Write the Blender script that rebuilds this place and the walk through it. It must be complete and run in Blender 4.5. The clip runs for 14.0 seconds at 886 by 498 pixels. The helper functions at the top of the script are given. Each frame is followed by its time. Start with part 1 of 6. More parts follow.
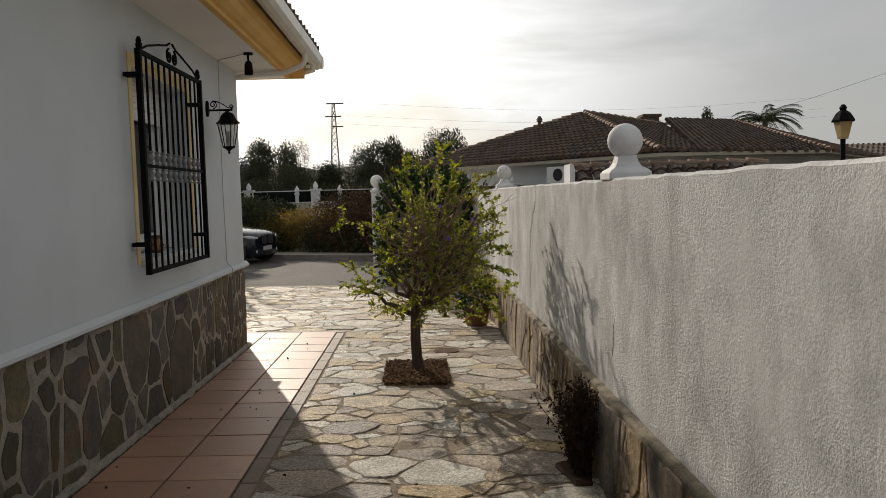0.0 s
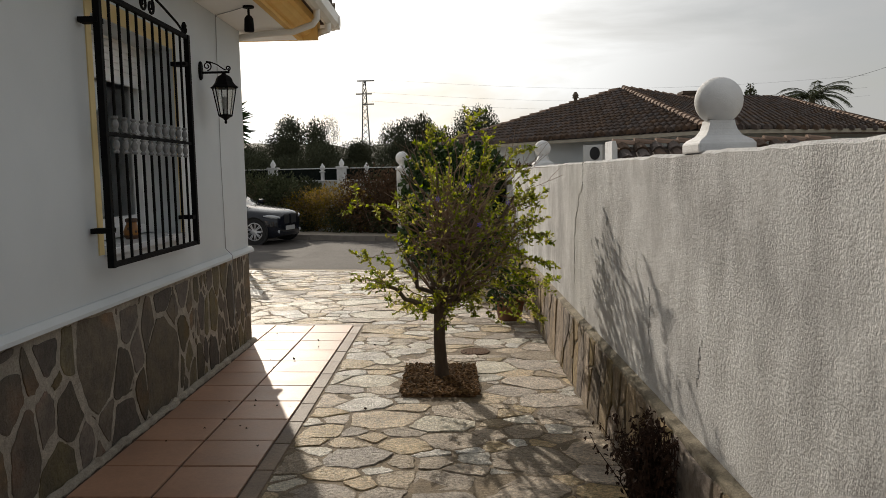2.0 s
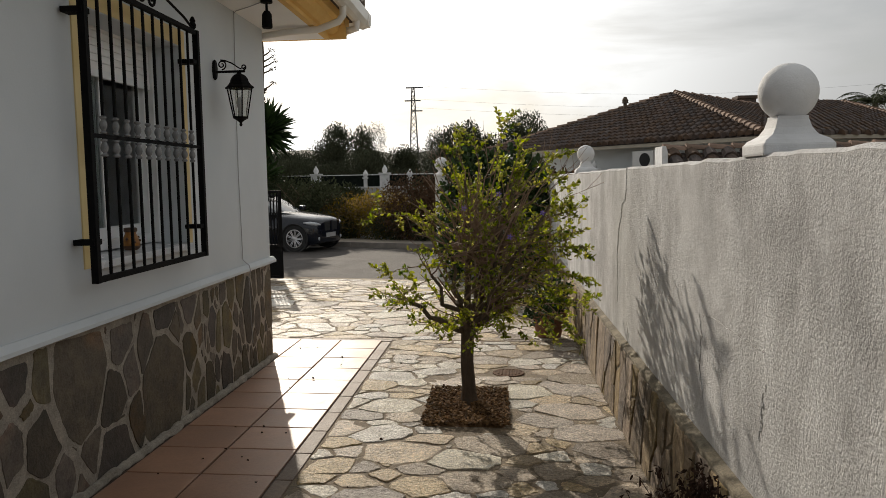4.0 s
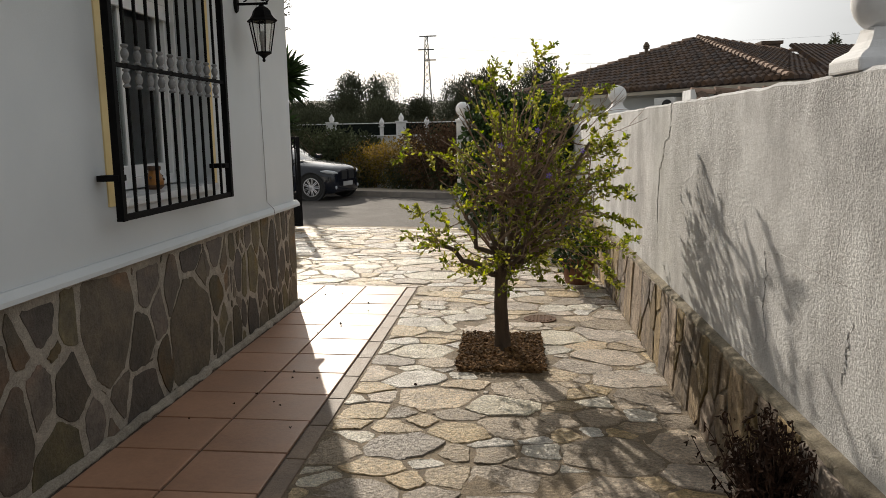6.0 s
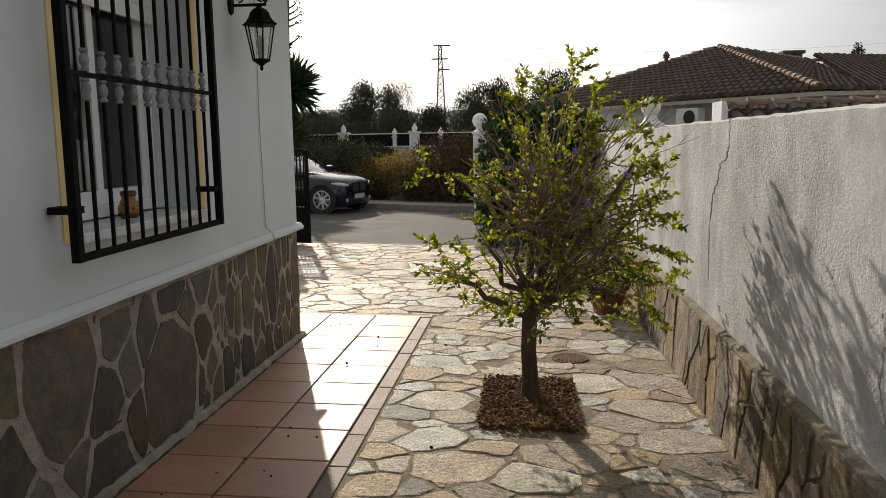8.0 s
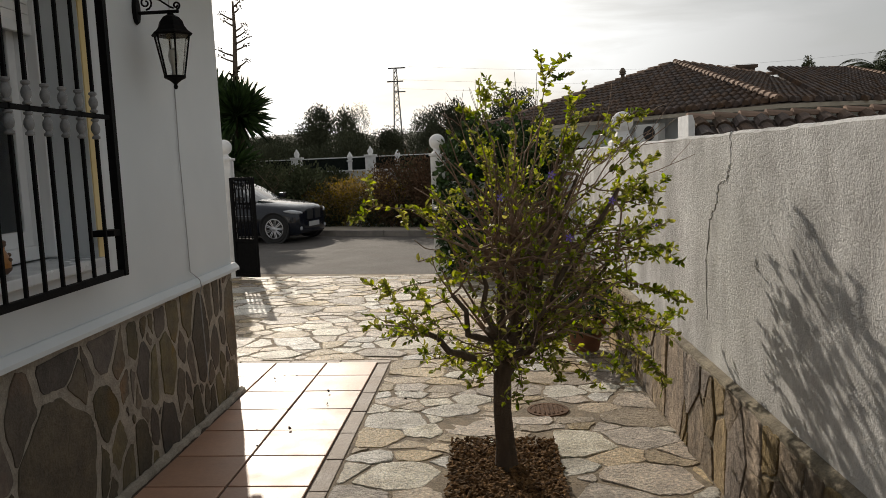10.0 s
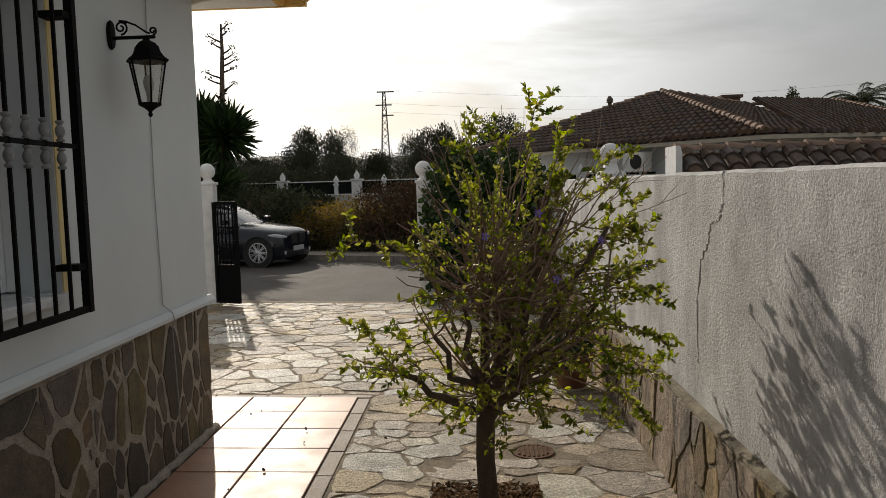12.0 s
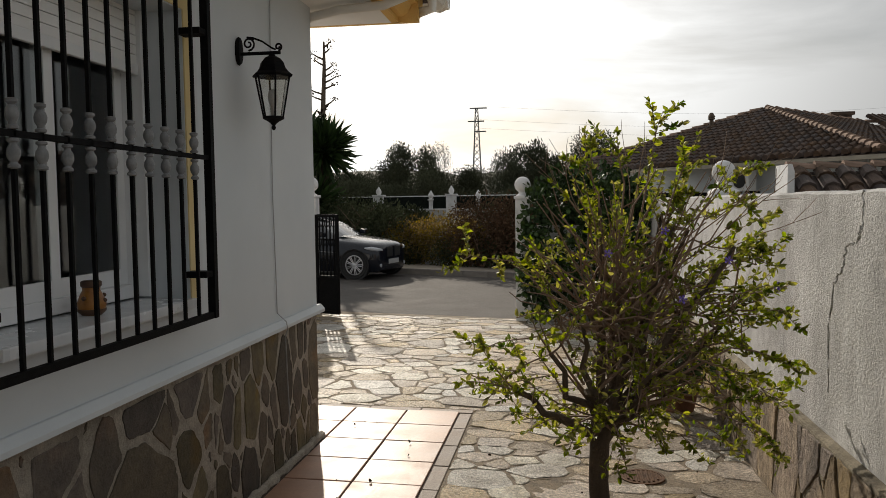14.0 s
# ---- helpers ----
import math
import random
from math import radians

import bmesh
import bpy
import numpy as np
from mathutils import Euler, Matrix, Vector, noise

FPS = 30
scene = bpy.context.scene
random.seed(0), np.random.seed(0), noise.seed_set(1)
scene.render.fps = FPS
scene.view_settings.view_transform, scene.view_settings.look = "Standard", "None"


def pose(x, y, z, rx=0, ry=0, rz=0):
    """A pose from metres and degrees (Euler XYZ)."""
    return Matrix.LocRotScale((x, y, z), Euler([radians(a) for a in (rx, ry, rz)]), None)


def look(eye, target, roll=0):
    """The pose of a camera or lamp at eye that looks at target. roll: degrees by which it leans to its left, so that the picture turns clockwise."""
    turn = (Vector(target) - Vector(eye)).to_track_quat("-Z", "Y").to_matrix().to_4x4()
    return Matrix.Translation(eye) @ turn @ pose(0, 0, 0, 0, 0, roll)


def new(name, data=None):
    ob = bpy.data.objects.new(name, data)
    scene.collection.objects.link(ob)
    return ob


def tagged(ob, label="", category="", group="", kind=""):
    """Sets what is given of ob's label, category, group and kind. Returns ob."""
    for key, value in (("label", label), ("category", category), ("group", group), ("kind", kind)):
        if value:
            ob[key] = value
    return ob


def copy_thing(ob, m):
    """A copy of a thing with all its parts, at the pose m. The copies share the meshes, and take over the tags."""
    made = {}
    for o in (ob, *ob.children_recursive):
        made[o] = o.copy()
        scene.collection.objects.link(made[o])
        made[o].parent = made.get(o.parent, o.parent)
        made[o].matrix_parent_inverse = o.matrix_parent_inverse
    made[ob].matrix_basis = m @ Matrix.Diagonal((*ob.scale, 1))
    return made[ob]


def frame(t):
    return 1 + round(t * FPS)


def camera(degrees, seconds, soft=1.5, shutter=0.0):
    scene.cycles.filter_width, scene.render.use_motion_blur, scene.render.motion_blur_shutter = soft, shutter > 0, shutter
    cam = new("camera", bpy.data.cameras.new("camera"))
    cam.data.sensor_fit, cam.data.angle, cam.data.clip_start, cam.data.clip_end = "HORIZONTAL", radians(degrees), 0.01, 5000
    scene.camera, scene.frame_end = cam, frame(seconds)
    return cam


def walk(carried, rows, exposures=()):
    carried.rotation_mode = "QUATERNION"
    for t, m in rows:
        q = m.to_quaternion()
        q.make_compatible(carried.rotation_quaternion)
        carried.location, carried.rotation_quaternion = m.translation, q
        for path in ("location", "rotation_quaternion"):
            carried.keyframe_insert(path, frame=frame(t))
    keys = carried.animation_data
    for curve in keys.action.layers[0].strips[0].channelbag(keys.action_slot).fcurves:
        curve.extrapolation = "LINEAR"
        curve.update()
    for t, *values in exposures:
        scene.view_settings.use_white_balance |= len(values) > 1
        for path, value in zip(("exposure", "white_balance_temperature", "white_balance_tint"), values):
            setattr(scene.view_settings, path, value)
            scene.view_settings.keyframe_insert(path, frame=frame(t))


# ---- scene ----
cam = camera(58.7, 14.0, soft=0.3)
PATH = [
    (0, (0.151, -0.104, 1.602), (0.211, 1.891, 1.464), -1.6),
    (0.5, (0.183, 0.16, 1.588), (0.257, 2.153, 1.442), -1.8),
    (1, (0.25, 0.427, 1.58), (0.291, 2.42, 1.418), -0.8),
    (1.5, (0.22, 0.656, 1.572), (0.212, 2.647, 1.388), -0.6),
    (2, (0.188, 0.923, 1.593), (0.17, 2.914, 1.404), -1.2),
    (2.5, (0.247, 1.19, 1.581), (0.225, 3.181, 1.389), -1.3),
    (3, (0.322, 1.379, 1.594), (0.24, 3.368, 1.396), -0.7),
    (5.3, (0.287, 1.489, 1.551), (0.122, 3.478, 1.422), -1.2),
    (5.5, (0.266, 1.527, 1.532), (0.103, 3.513, 1.363), -1.0),
    (6, (0.171, 1.616, 1.504), (-0.003, 3.587, 1.213), -1.2),
    (6.5, (0.111, 1.697, 1.524), (-0.056, 3.665, 1.208), -1.3),
    (7, (0.117, 1.885, 1.535), (-0.049, 3.853, 1.222), -1.5),
    (7.5, (0.121, 2.103, 1.551), (-0.066, 4.074, 1.267), -1.3),
    (8, (0.069, 2.285, 1.561), (-0.136, 4.256, 1.293), -1.0),
    (8.5, (-0.019, 2.493, 1.595), (-0.204, 4.472, 1.372), -1.5),
    (9, (-0.03, 2.701, 1.583), (-0.162, 4.684, 1.365), -2.1),
    (9.2, (0.029, 2.791, 1.574), (-0.101, 4.775, 1.356), -2.6),
    (11.5, (0.043, 3.132, 1.614), (-0.024, 5.121, 1.416), -1.6),
    (12, (0.049, 3.168, 1.632), (-0.021, 5.161, 1.472), -1.7),
    (12.5, (0.047, 3.159, 1.648), (-0.039, 5.153, 1.524), -1.7),
    (13, (0.025, 3.183, 1.633), (-0.078, 5.177, 1.517), -1.5),
    (13.5, (-0.028, 3.19, 1.626), (-0.2, 5.179, 1.514), -1.0),
    (14, (-0.08, 3.185, 1.628), (-0.373, 5.16, 1.513), -0.8),
]
EXPOSURES = [(0.0, 0.11), (1.5, 0.16), (3.0, 0.18), (5.5, 0.17), (6.0, 0.49), (7.5, 0.46), (8.5, 0.3), (9.2, 0.2), (11.5, 0.1), (12.5, -0.15), (13.5, -0.09), (14.0, 0.04)]
walk(cam, [(t, look(eye, target, roll)) for t, eye, target, roll in PATH], EXPOSURES)

# ---- light ----
SUN_AZ, SUN_EL = radians(18.6), radians(23.0)      # left of +y, above the horizon
to_sun = Vector((-math.sin(SUN_AZ) * math.cos(SUN_EL), math.cos(SUN_AZ) * math.cos(SUN_EL), math.sin(SUN_EL)))
world = bpy.data.worlds.new("world")
scene.world = world
world.use_nodes = True
wn, wl = world.node_tree.nodes, world.node_tree.links
wn.clear()
w_out = wn.new("ShaderNodeOutputWorld")
w_bg = wn.new("ShaderNodeBackground")
w_sky = wn.new("ShaderNodeTexSky")
w_sky.sky_type, w_sky.sun_disc = "NISHITA", False
w_sky.sun_elevation, w_sky.sun_rotation = SUN_EL, -SUN_AZ
w_sky.air_density, w_sky.dust_density, w_sky.ozone_density = 1.0, 2.4, 1.0
w_tc = wn.new("ShaderNodeTexCoord")
w_map = wn.new("ShaderNodeMapping")
w_map.inputs["Scale"].default_value = (2.0, 2.0, 8.0)
w_map.inputs["Rotation"].default_value = (0.05, 0.12, 0.3)
w_noise = wn.new("ShaderNodeTexNoise")
w_noise.inputs["Scale"].default_value, w_noise.inputs["Detail"].default_value = 1.6, 7.0
w_noise.inputs["Roughness"].default_value, w_noise.inputs["Distortion"].default_value = 0.55, 0.4
w_ramp = wn.new("ShaderNodeMapRange")
for key, v in (("From Min", 0.36), ("From Max", 0.6), ("To Min", 0.7), ("To Max", 0.97)):
    w_ramp.inputs[key].default_value = v
w_veil = wn.new("ShaderNodeMixRGB")
# thin high cloud, which scatters the sun's light forward and so brightens towards it
w_dir = wn.new("ShaderNodeVectorMath")
w_dir.operation = "NORMALIZE"
w_dot = wn.new("ShaderNodeVectorMath")
w_dot.operation = "DOT_PRODUCT"
w_dot.inputs[1].default_value = to_sun
w_near = wn.new("ShaderNodeMapRange")
w_near.inputs["From Min"].default_value = 0.66
w_pow = wn.new("ShaderNodeMath")
w_pow.operation = "POWER"
w_pow.inputs[1].default_value = 2.0
w_patch = wn.new("ShaderNodeMapRange")
for key, v in (("From Min", 0.36), ("From Max", 0.62), ("To Min", 1.1), ("To Max", 3.3)):
    w_patch.inputs[key].default_value = v
w_gain = wn.new("ShaderNodeMath")
w_gain.operation = "MULTIPLY_ADD"
w_gain.inputs[2].default_value = 0.95
w_cloud = wn.new("ShaderNodeVectorMath")
w_cloud.operation = "SCALE"
w_cloud.inputs[0].default_value = (6.75, 6.78, 6.7)
wl.new(w_tc.outputs["Generated"], w_dir.inputs[0])
wl.new(w_dir.outputs[0], w_dot.inputs[0])
wl.new(w_dot.outputs["Value"], w_near.inputs["Value"])
wl.new(w_near.outputs[0], w_pow.inputs[0])
wl.new(w_noise.outputs["Fac"], w_patch.inputs["Value"])
wl.new(w_pow.outputs[0], w_gain.inputs[0])
wl.new(w_patch.outputs[0], w_gain.inputs[1])
wl.new(w_gain.outputs[0], w_cloud.inputs["Scale"])
wl.new(w_cloud.outputs[0], w_veil.inputs[2])
wl.new(w_tc.outputs["Generated"], w_map.inputs["Vector"])
wl.new(w_map.outputs[0], w_noise.inputs["Vector"])
wl.new(w_noise.outputs["Fac"], w_ramp.inputs["Value"])
wl.new(w_ramp.outputs[0], w_veil.inputs[0])
wl.new(w_sky.outputs[0], w_veil.inputs[1])
wl.new(w_veil.outputs[0], w_bg.inputs["Color"])
wl.new(w_bg.outputs[0], w_out.inputs["Surface"])
w_bg.inputs["Strength"].default_value = 0.066
sun_data = bpy.data.lights.new("sun", "SUN")
sun_data.energy, sun_data.angle, sun_data.color = 3.5, radians(0.6), (1.0, 0.89, 0.745)
sun = new("sun", sun_data)
sun.matrix_world = look(to_sun * 50, (0, 0, 0))

# ---- materials ----


def mat(name, c1, c2, rough=0.75, scale=5.0, bump=0.3, bscale=60.0, vary=0.0, island=False, metal=0.0, spec=0.5,
        rough_var=0.1, stain=None, stain_scale=1.2, stain_amount=0.5, stretch=(1, 1, 1), hue=0.0, trans=None, speck=0.0, bdist=0.02, stain_range=(0.5, 0.72)):
    """Two-scale procedural surface: c1..c2 grain, optional stains, fine bump, random tone per piece."""
    m = bpy.data.materials.new(name)
    m.use_nodes = True
    n, l = m.node_tree.nodes, m.node_tree.links
    n.clear()
    out = n.new("ShaderNodeOutputMaterial")
    p = n.new("ShaderNodeBsdfPrincipled")
    geo = n.new("ShaderNodeNewGeometry")
    mp = n.new("ShaderNodeMapping")
    mp.inputs["Scale"].default_value = stretch
    l.new(geo.outputs["Position"], mp.inputs["Vector"])
    big = n.new("ShaderNodeTexNoise")
    big.inputs["Scale"].default_value, big.inputs["Detail"].default_value = scale, 6.0
    l.new(mp.outputs[0], big.inputs["Vector"])
    stretch_r = n.new("ShaderNodeMapRange")
    stretch_r.inputs["From Min"].default_value, stretch_r.inputs["From Max"].default_value = 0.3, 0.7
    l.new(big.outputs["Fac"], stretch_r.inputs["Value"])
    col = n.new("ShaderNodeMixRGB")
    col.inputs[1].default_value, col.inputs[2].default_value = (*c1, 1), (*c2, 1)
    l.new(stretch_r.outputs[0], col.inputs[0])
    last = col.outputs[0]
    if stain:
        sn = n.new("ShaderNodeTexNoise")
        sn.inputs["Scale"].default_value, sn.inputs["Detail"].default_value = stain_scale, 5.0
        l.new(mp.outputs[0], sn.inputs["Vector"])
        sr = n.new("ShaderNodeMapRange")
        sr.inputs["From Min"].default_value, sr.inputs["From Max"].default_value = stain_range
        sr.inputs["To Max"].default_value = stain_amount
        l.new(sn.outputs["Fac"], sr.inputs["Value"])
        sm = n.new("ShaderNodeMixRGB")
        sm.inputs[2].default_value = (*stain, 1)
        l.new(sr.outputs[0], sm.inputs[0])
        l.new(last, sm.inputs[1])
        last = sm.outputs[0]
    if vary or hue:
        if island:
            rnd = geo.outputs["Random Per Island"]
        else:
            rnd = n.new("ShaderNodeObjectInfo").outputs["Random"]
        hs = n.new("ShaderNodeHueSaturation")
        r1 = n.new("ShaderNodeMapRange")
        r1.inputs["To Min"].default_value, r1.inputs["To Max"].default_value = 1 - vary, 1 + vary
        l.new(rnd, r1.inputs["Value"])
        l.new(r1.outputs[0], hs.inputs["Value"])
        if hue:
            mul = n.new("ShaderNodeMath")
            mul.operation = "MULTIPLY"
            mul.inputs[1].default_value = 7.31
            l.new(rnd, mul.inputs[0])
            frac = n.new("ShaderNodeMath")
            frac.operation = "FRACT"
            l.new(mul.outputs[0], frac.inputs[0])
            r2 = n.new("ShaderNodeMapRange")
            r2.inputs["To Min"].default_value, r2.inputs["To Max"].default_value = 0.5 - hue, 0.5 + hue
            l.new(frac.outputs[0], r2.inputs["Value"])
            l.new(r2.outputs[0], hs.inputs["Hue"])
            r3 = n.new("ShaderNodeMapRange")
            r3.inputs["To Min"].default_value, r3.inputs["To Max"].default_value = 0.55, 1.35
            l.new(frac.outputs[0], r3.inputs["Value"])
            l.new(r3.outputs[0], hs.inputs["Saturation"])
        l.new(last, hs.inputs["Color"])
        last = hs.outputs[0]
    fine = n.new("ShaderNodeTexNoise")
    fine.inputs["Scale"].default_value, fine.inputs["Detail"].default_value, fine.inputs["Roughness"].default_value = bscale, 6.0, 0.72
    l.new(geo.outputs["Position"], fine.inputs["Vector"])
    if speck:
        sp = n.new("ShaderNodeMapRange")
        for key, v in (("From Min", 0.32), ("From Max", 0.68), ("To Min", 1 - speck), ("To Max", 1 + speck)):
            sp.inputs[key].default_value = v
        l.new(fine.outputs["Fac"], sp.inputs["Value"])
        sv = n.new("ShaderNodeHueSaturation")
        l.new(sp.outputs[0], sv.inputs["Value"])
        l.new(last, sv.inputs["Color"])
        last = sv.outputs[0]
    l.new(last, p.inputs["Base Color"])
    rr = n.new("ShaderNodeMapRange")
    rr.inputs["To Min"].default_value, rr.inputs["To Max"].default_value = max(0.02, rough - rough_var), min(1, rough + rough_var)
    l.new(big.outputs["Fac"], rr.inputs["Value"])
    l.new(rr.outputs[0], p.inputs["Roughness"])
    if bump:
        add = n.new("ShaderNodeMath")
        add.operation = "MULTIPLY_ADD"
        add.inputs[1].default_value = 0.6
        l.new(big.outputs["Fac"], add.inputs[0])
        l.new(fine.outputs["Fac"], add.inputs[2])
        bp = n.new("ShaderNodeBump")
        bp.inputs["Strength"].default_value, bp.inputs["Distance"].default_value = bump, bdist
        l.new(add.outputs[0], bp.inputs["Height"])
        l.new(bp.outputs[0], p.inputs["Normal"])
    p.inputs["Metallic"].default_value = metal
    p.inputs["Specular IOR Level"].default_value = spec
    if trans:
        tr = n.new("ShaderNodeBsdfTranslucent")
        mixc = n.new("ShaderNodeMixRGB")
        mixc.blend_type = "MULTIPLY"
        mixc.inputs[0].default_value = 1.0
        mixc.inputs[2].default_value = (*trans, 1)
        l.new(last, mixc.inputs[1])
        l.new(mixc.outputs[0], tr.inputs["Color"])
        ms = n.new("ShaderNodeMixShader")
        ms.inputs[0].default_value = 0.45
        l.new(p.outputs[0], ms.inputs[1])
        l.new(tr.outputs[0], ms.inputs[2])
        l.new(ms.outputs[0], out.inputs["Surface"])
    else:
        l.new(p.outputs[0], out.inputs["Surface"])
    return m


def stucco(name):
    """Thrown render: pebbly grain, smoother trowelled areas, grey vertical run marks and faint blotches."""
    m = bpy.data.materials.new(name)
    m.use_nodes = True
    n, l = m.node_tree.nodes, m.node_tree.links
    p = n["Principled BSDF"]
    p.inputs["Roughness"].default_value, p.inputs["Specular IOR Level"].default_value = 0.95, 0.2
    geo = n.new("ShaderNodeNewGeometry")

    def tex(scale, detail, rough=0.6, stretch=(1, 1, 1)):
        mp = n.new("ShaderNodeMapping")
        mp.inputs["Scale"].default_value = stretch
        l.new(geo.outputs["Position"], mp.inputs["Vector"])
        t = n.new("ShaderNodeTexNoise")
        t.inputs["Scale"].default_value, t.inputs["Detail"].default_value, t.inputs["Roughness"].default_value = scale, detail, rough
        l.new(mp.outputs[0], t.inputs["Vector"])
        return t.outputs["Fac"]

    def ramp(src, a, b, c, d):
        r = n.new("ShaderNodeMapRange")
        for key, v in (("From Min", a), ("From Max", b), ("To Min", c), ("To Max", d)):
            r.inputs[key].default_value = v
        l.new(src, r.inputs["Value"])
        return r.outputs[0]

    def mix(fac, a, b):
        x = n.new("ShaderNodeMixRGB")
        l.new(fac, x.inputs[0])
        l.new(a, x.inputs[1])
        x.inputs[2].default_value = (*b, 1)
        return x.outputs[0]

    base = n.new("ShaderNodeMixRGB")
    base.inputs[1].default_value, base.inputs[2].default_value = (0.51, 0.512, 0.514, 1), (0.695, 0.697, 0.699, 1)
    l.new(ramp(tex(2.3, 6), 0.3, 0.7, 0, 1), base.inputs[0])
    runs = mix(ramp(tex(3.2, 7, 0.65, (1, 1, 0.16)), 0.5, 0.72, 0, 0.45), base.outputs[0], (0.3, 0.295, 0.295))
    blots = mix(ramp(tex(2.2, 7, 0.72, (1, 1, 0.7)), 0.46, 0.62, 0, 0.7), runs, (0.34, 0.335, 0.335))
    pits = mix(ramp(tex(75, 5, 0.7), 0.52, 0.68, 0, 0.45), blots, (0.27, 0.265, 0.26))
    l.new(pits, p.inputs["Base Color"])
    pebble = n.new("ShaderNodeTexVoronoi")
    pebble.inputs["Scale"].default_value, pebble.inputs["Randomness"].default_value = 130.0, 1.0
    l.new(geo.outputs["Position"], pebble.inputs["Vector"])
    rough_area = ramp(tex(1.1, 4, 0.5), 0.38, 0.56, 0.22, 1.0)
    grain = n.new("ShaderNodeMath")
    grain.operation = "MULTIPLY_ADD"
    grain.inputs[1].default_value = -0.2
    l.new(pebble.outputs["Distance"], grain.inputs[0])
    l.new(tex(48, 6, 0.7), grain.inputs[2])
    amount = n.new("ShaderNodeMath")
    amount.operation = "MULTIPLY"
    l.new(grain.outputs[0], amount.inputs[0])
    l.new(rough_area, amount.inputs[1])
    bp = n.new("ShaderNodeBump")
    bp.inputs["Strength"].default_value, bp.inputs["Distance"].default_value = 0.7, 0.02
    l.new(amount.outputs[0], bp.inputs["Height"])
    l.new(bp.outputs[0], p.inputs["Normal"])
    return m


def glass(name, tint=(0.9, 0.95, 0.95), rough=0.02):
    m = bpy.data.materials.new(name)
    m.use_nodes = True
    p = m.node_tree.nodes["Principled BSDF"]
    p.inputs["Base Color"].default_value = (*tint, 1)
    p.inputs["Roughness"].default_value = rough
    p.inputs["Transmission Weight"].default_value = 1.0
    p.inputs["IOR"].default_value = 1.45
    return m


M_WHITE = mat("white_wall_paint", (0.545, 0.585, 0.612), (0.612, 0.65, 0.678), 0.85, 1.4, 0.12, 90, stain=(0.7, 0.73, 0.75), stain_amount=0.3)
M_REVEAL = mat("cream_paint", (0.72, 0.56, 0.26), (0.8, 0.66, 0.36), 0.8, 3, 0.1, 90)
M_STUCCO = stucco("rough_stucco")
M_BALL = mat("ball_plaster", (0.66, 0.67, 0.68), (0.78, 0.78, 0.78), 0.85, 8, 0.25, 80, stain=(0.4, 0.4, 0.4), stain_scale=6, stain_amount=0.4)
M_SOFFIT = mat("white_soffit_paint", (0.83, 0.83, 0.82), (0.88, 0.88, 0.87), 0.8, 2, 0.08, 60)
M_FASCIA = mat("dull_cream_paint", (0.36, 0.325, 0.265), (0.46, 0.42, 0.345), 0.85, 3, 0.1, 60)
M_CORNICE = mat("ochre_cornice_paint", (0.72, 0.44, 0.12), (0.8, 0.54, 0.2), 0.75, 3, 0.12, 70)
M_GUTTER = mat("white_plastic", (0.72, 0.71, 0.66), (0.8, 0.79, 0.75), 0.4, 4, 0.03, 30)
M_MORTAR = mat("light_mortar", (0.34, 0.305, 0.255), (0.5, 0.455, 0.385), 0.95, 14, 1.0, 90, stain=(0.17, 0.15, 0.12), stain_scale=3, stain_amount=0.6, speck=0.25)
M_JOINT = mat("paving_joint", (0.16, 0.122, 0.08), (0.29, 0.228, 0.152), 0.9, 9, 1.0, 60, stain=(0.09, 0.068, 0.045), stain_scale=3.5, stain_amount=0.7, speck=0.35)
M_CLAD = mat("slate_cladding", (0.06, 0.051, 0.037), (0.128, 0.102, 0.068), 0.7, 7, 0.8, 34, vary=0.5, hue=0.026, stain=(0.25, 0.125, 0.045), stain_scale=2.2, stain_amount=0.6, stain_range=(0.57, 0.7), speck=0.32)
M_CLAD_R = mat("sandstone_cladding", (0.19, 0.132, 0.078), (0.43, 0.32, 0.195), 0.85, 8, 1.0, 24, vary=0.36, hue=0.014, stain=(0.045, 0.034, 0.022), stain_scale=5, stain_amount=0.85, speck=0.4, bdist=0.05, stretch=(1, 1, 0.4))
M_LEDGE = mat("weathered_ledge", (0.19, 0.16, 0.11), (0.34, 0.295, 0.215), 0.95, 9, 1.0, 70, stain=(0.08, 0.064, 0.043), stain_scale=4, stain_amount=0.8, speck=0.3)
M_PAVE = mat("tan_quartzite_paving", (0.385, 0.295, 0.196), (0.615, 0.498, 0.352), 0.5, 8, 1.0, 50, vary=0.34, hue=0.008, rough_var=0.15, spec=0.22, stain=(0.2, 0.15, 0.095), stain_scale=3.5, stain_amount=0.6, speck=0.6, bdist=0.045)
M_PAVE_W = mat("white_quartzite_paving", (0.62, 0.57, 0.475), (0.84, 0.8, 0.705), 0.42, 9, 1.0, 55, vary=0.14, hue=0.006, rough_var=0.2, spec=0.22, stain=(0.27, 0.21, 0.14), stain_scale=4, stain_amount=0.55, speck=0.55, bdist=0.045)
M_PAVE_I = mat("tan_quartzite_paving_far", (0.385, 0.295, 0.196), (0.615, 0.498, 0.352), 0.5, 8, 1.0, 50, vary=0.34, hue=0.008, rough_var=0.15, spec=0.22, stain=(0.2, 0.15, 0.095), stain_scale=3.5, stain_amount=0.6, speck=0.6, bdist=0.045, island=True)
M_PAVE_WI = mat("white_quartzite_paving_far", (0.62, 0.57, 0.475), (0.84, 0.8, 0.705), 0.42, 9, 1.0, 55, vary=0.14, hue=0.006, rough_var=0.2, spec=0.22, stain=(0.27, 0.21, 0.14), stain_scale=4, stain_amount=0.55, speck=0.55, bdist=0.045, island=True)
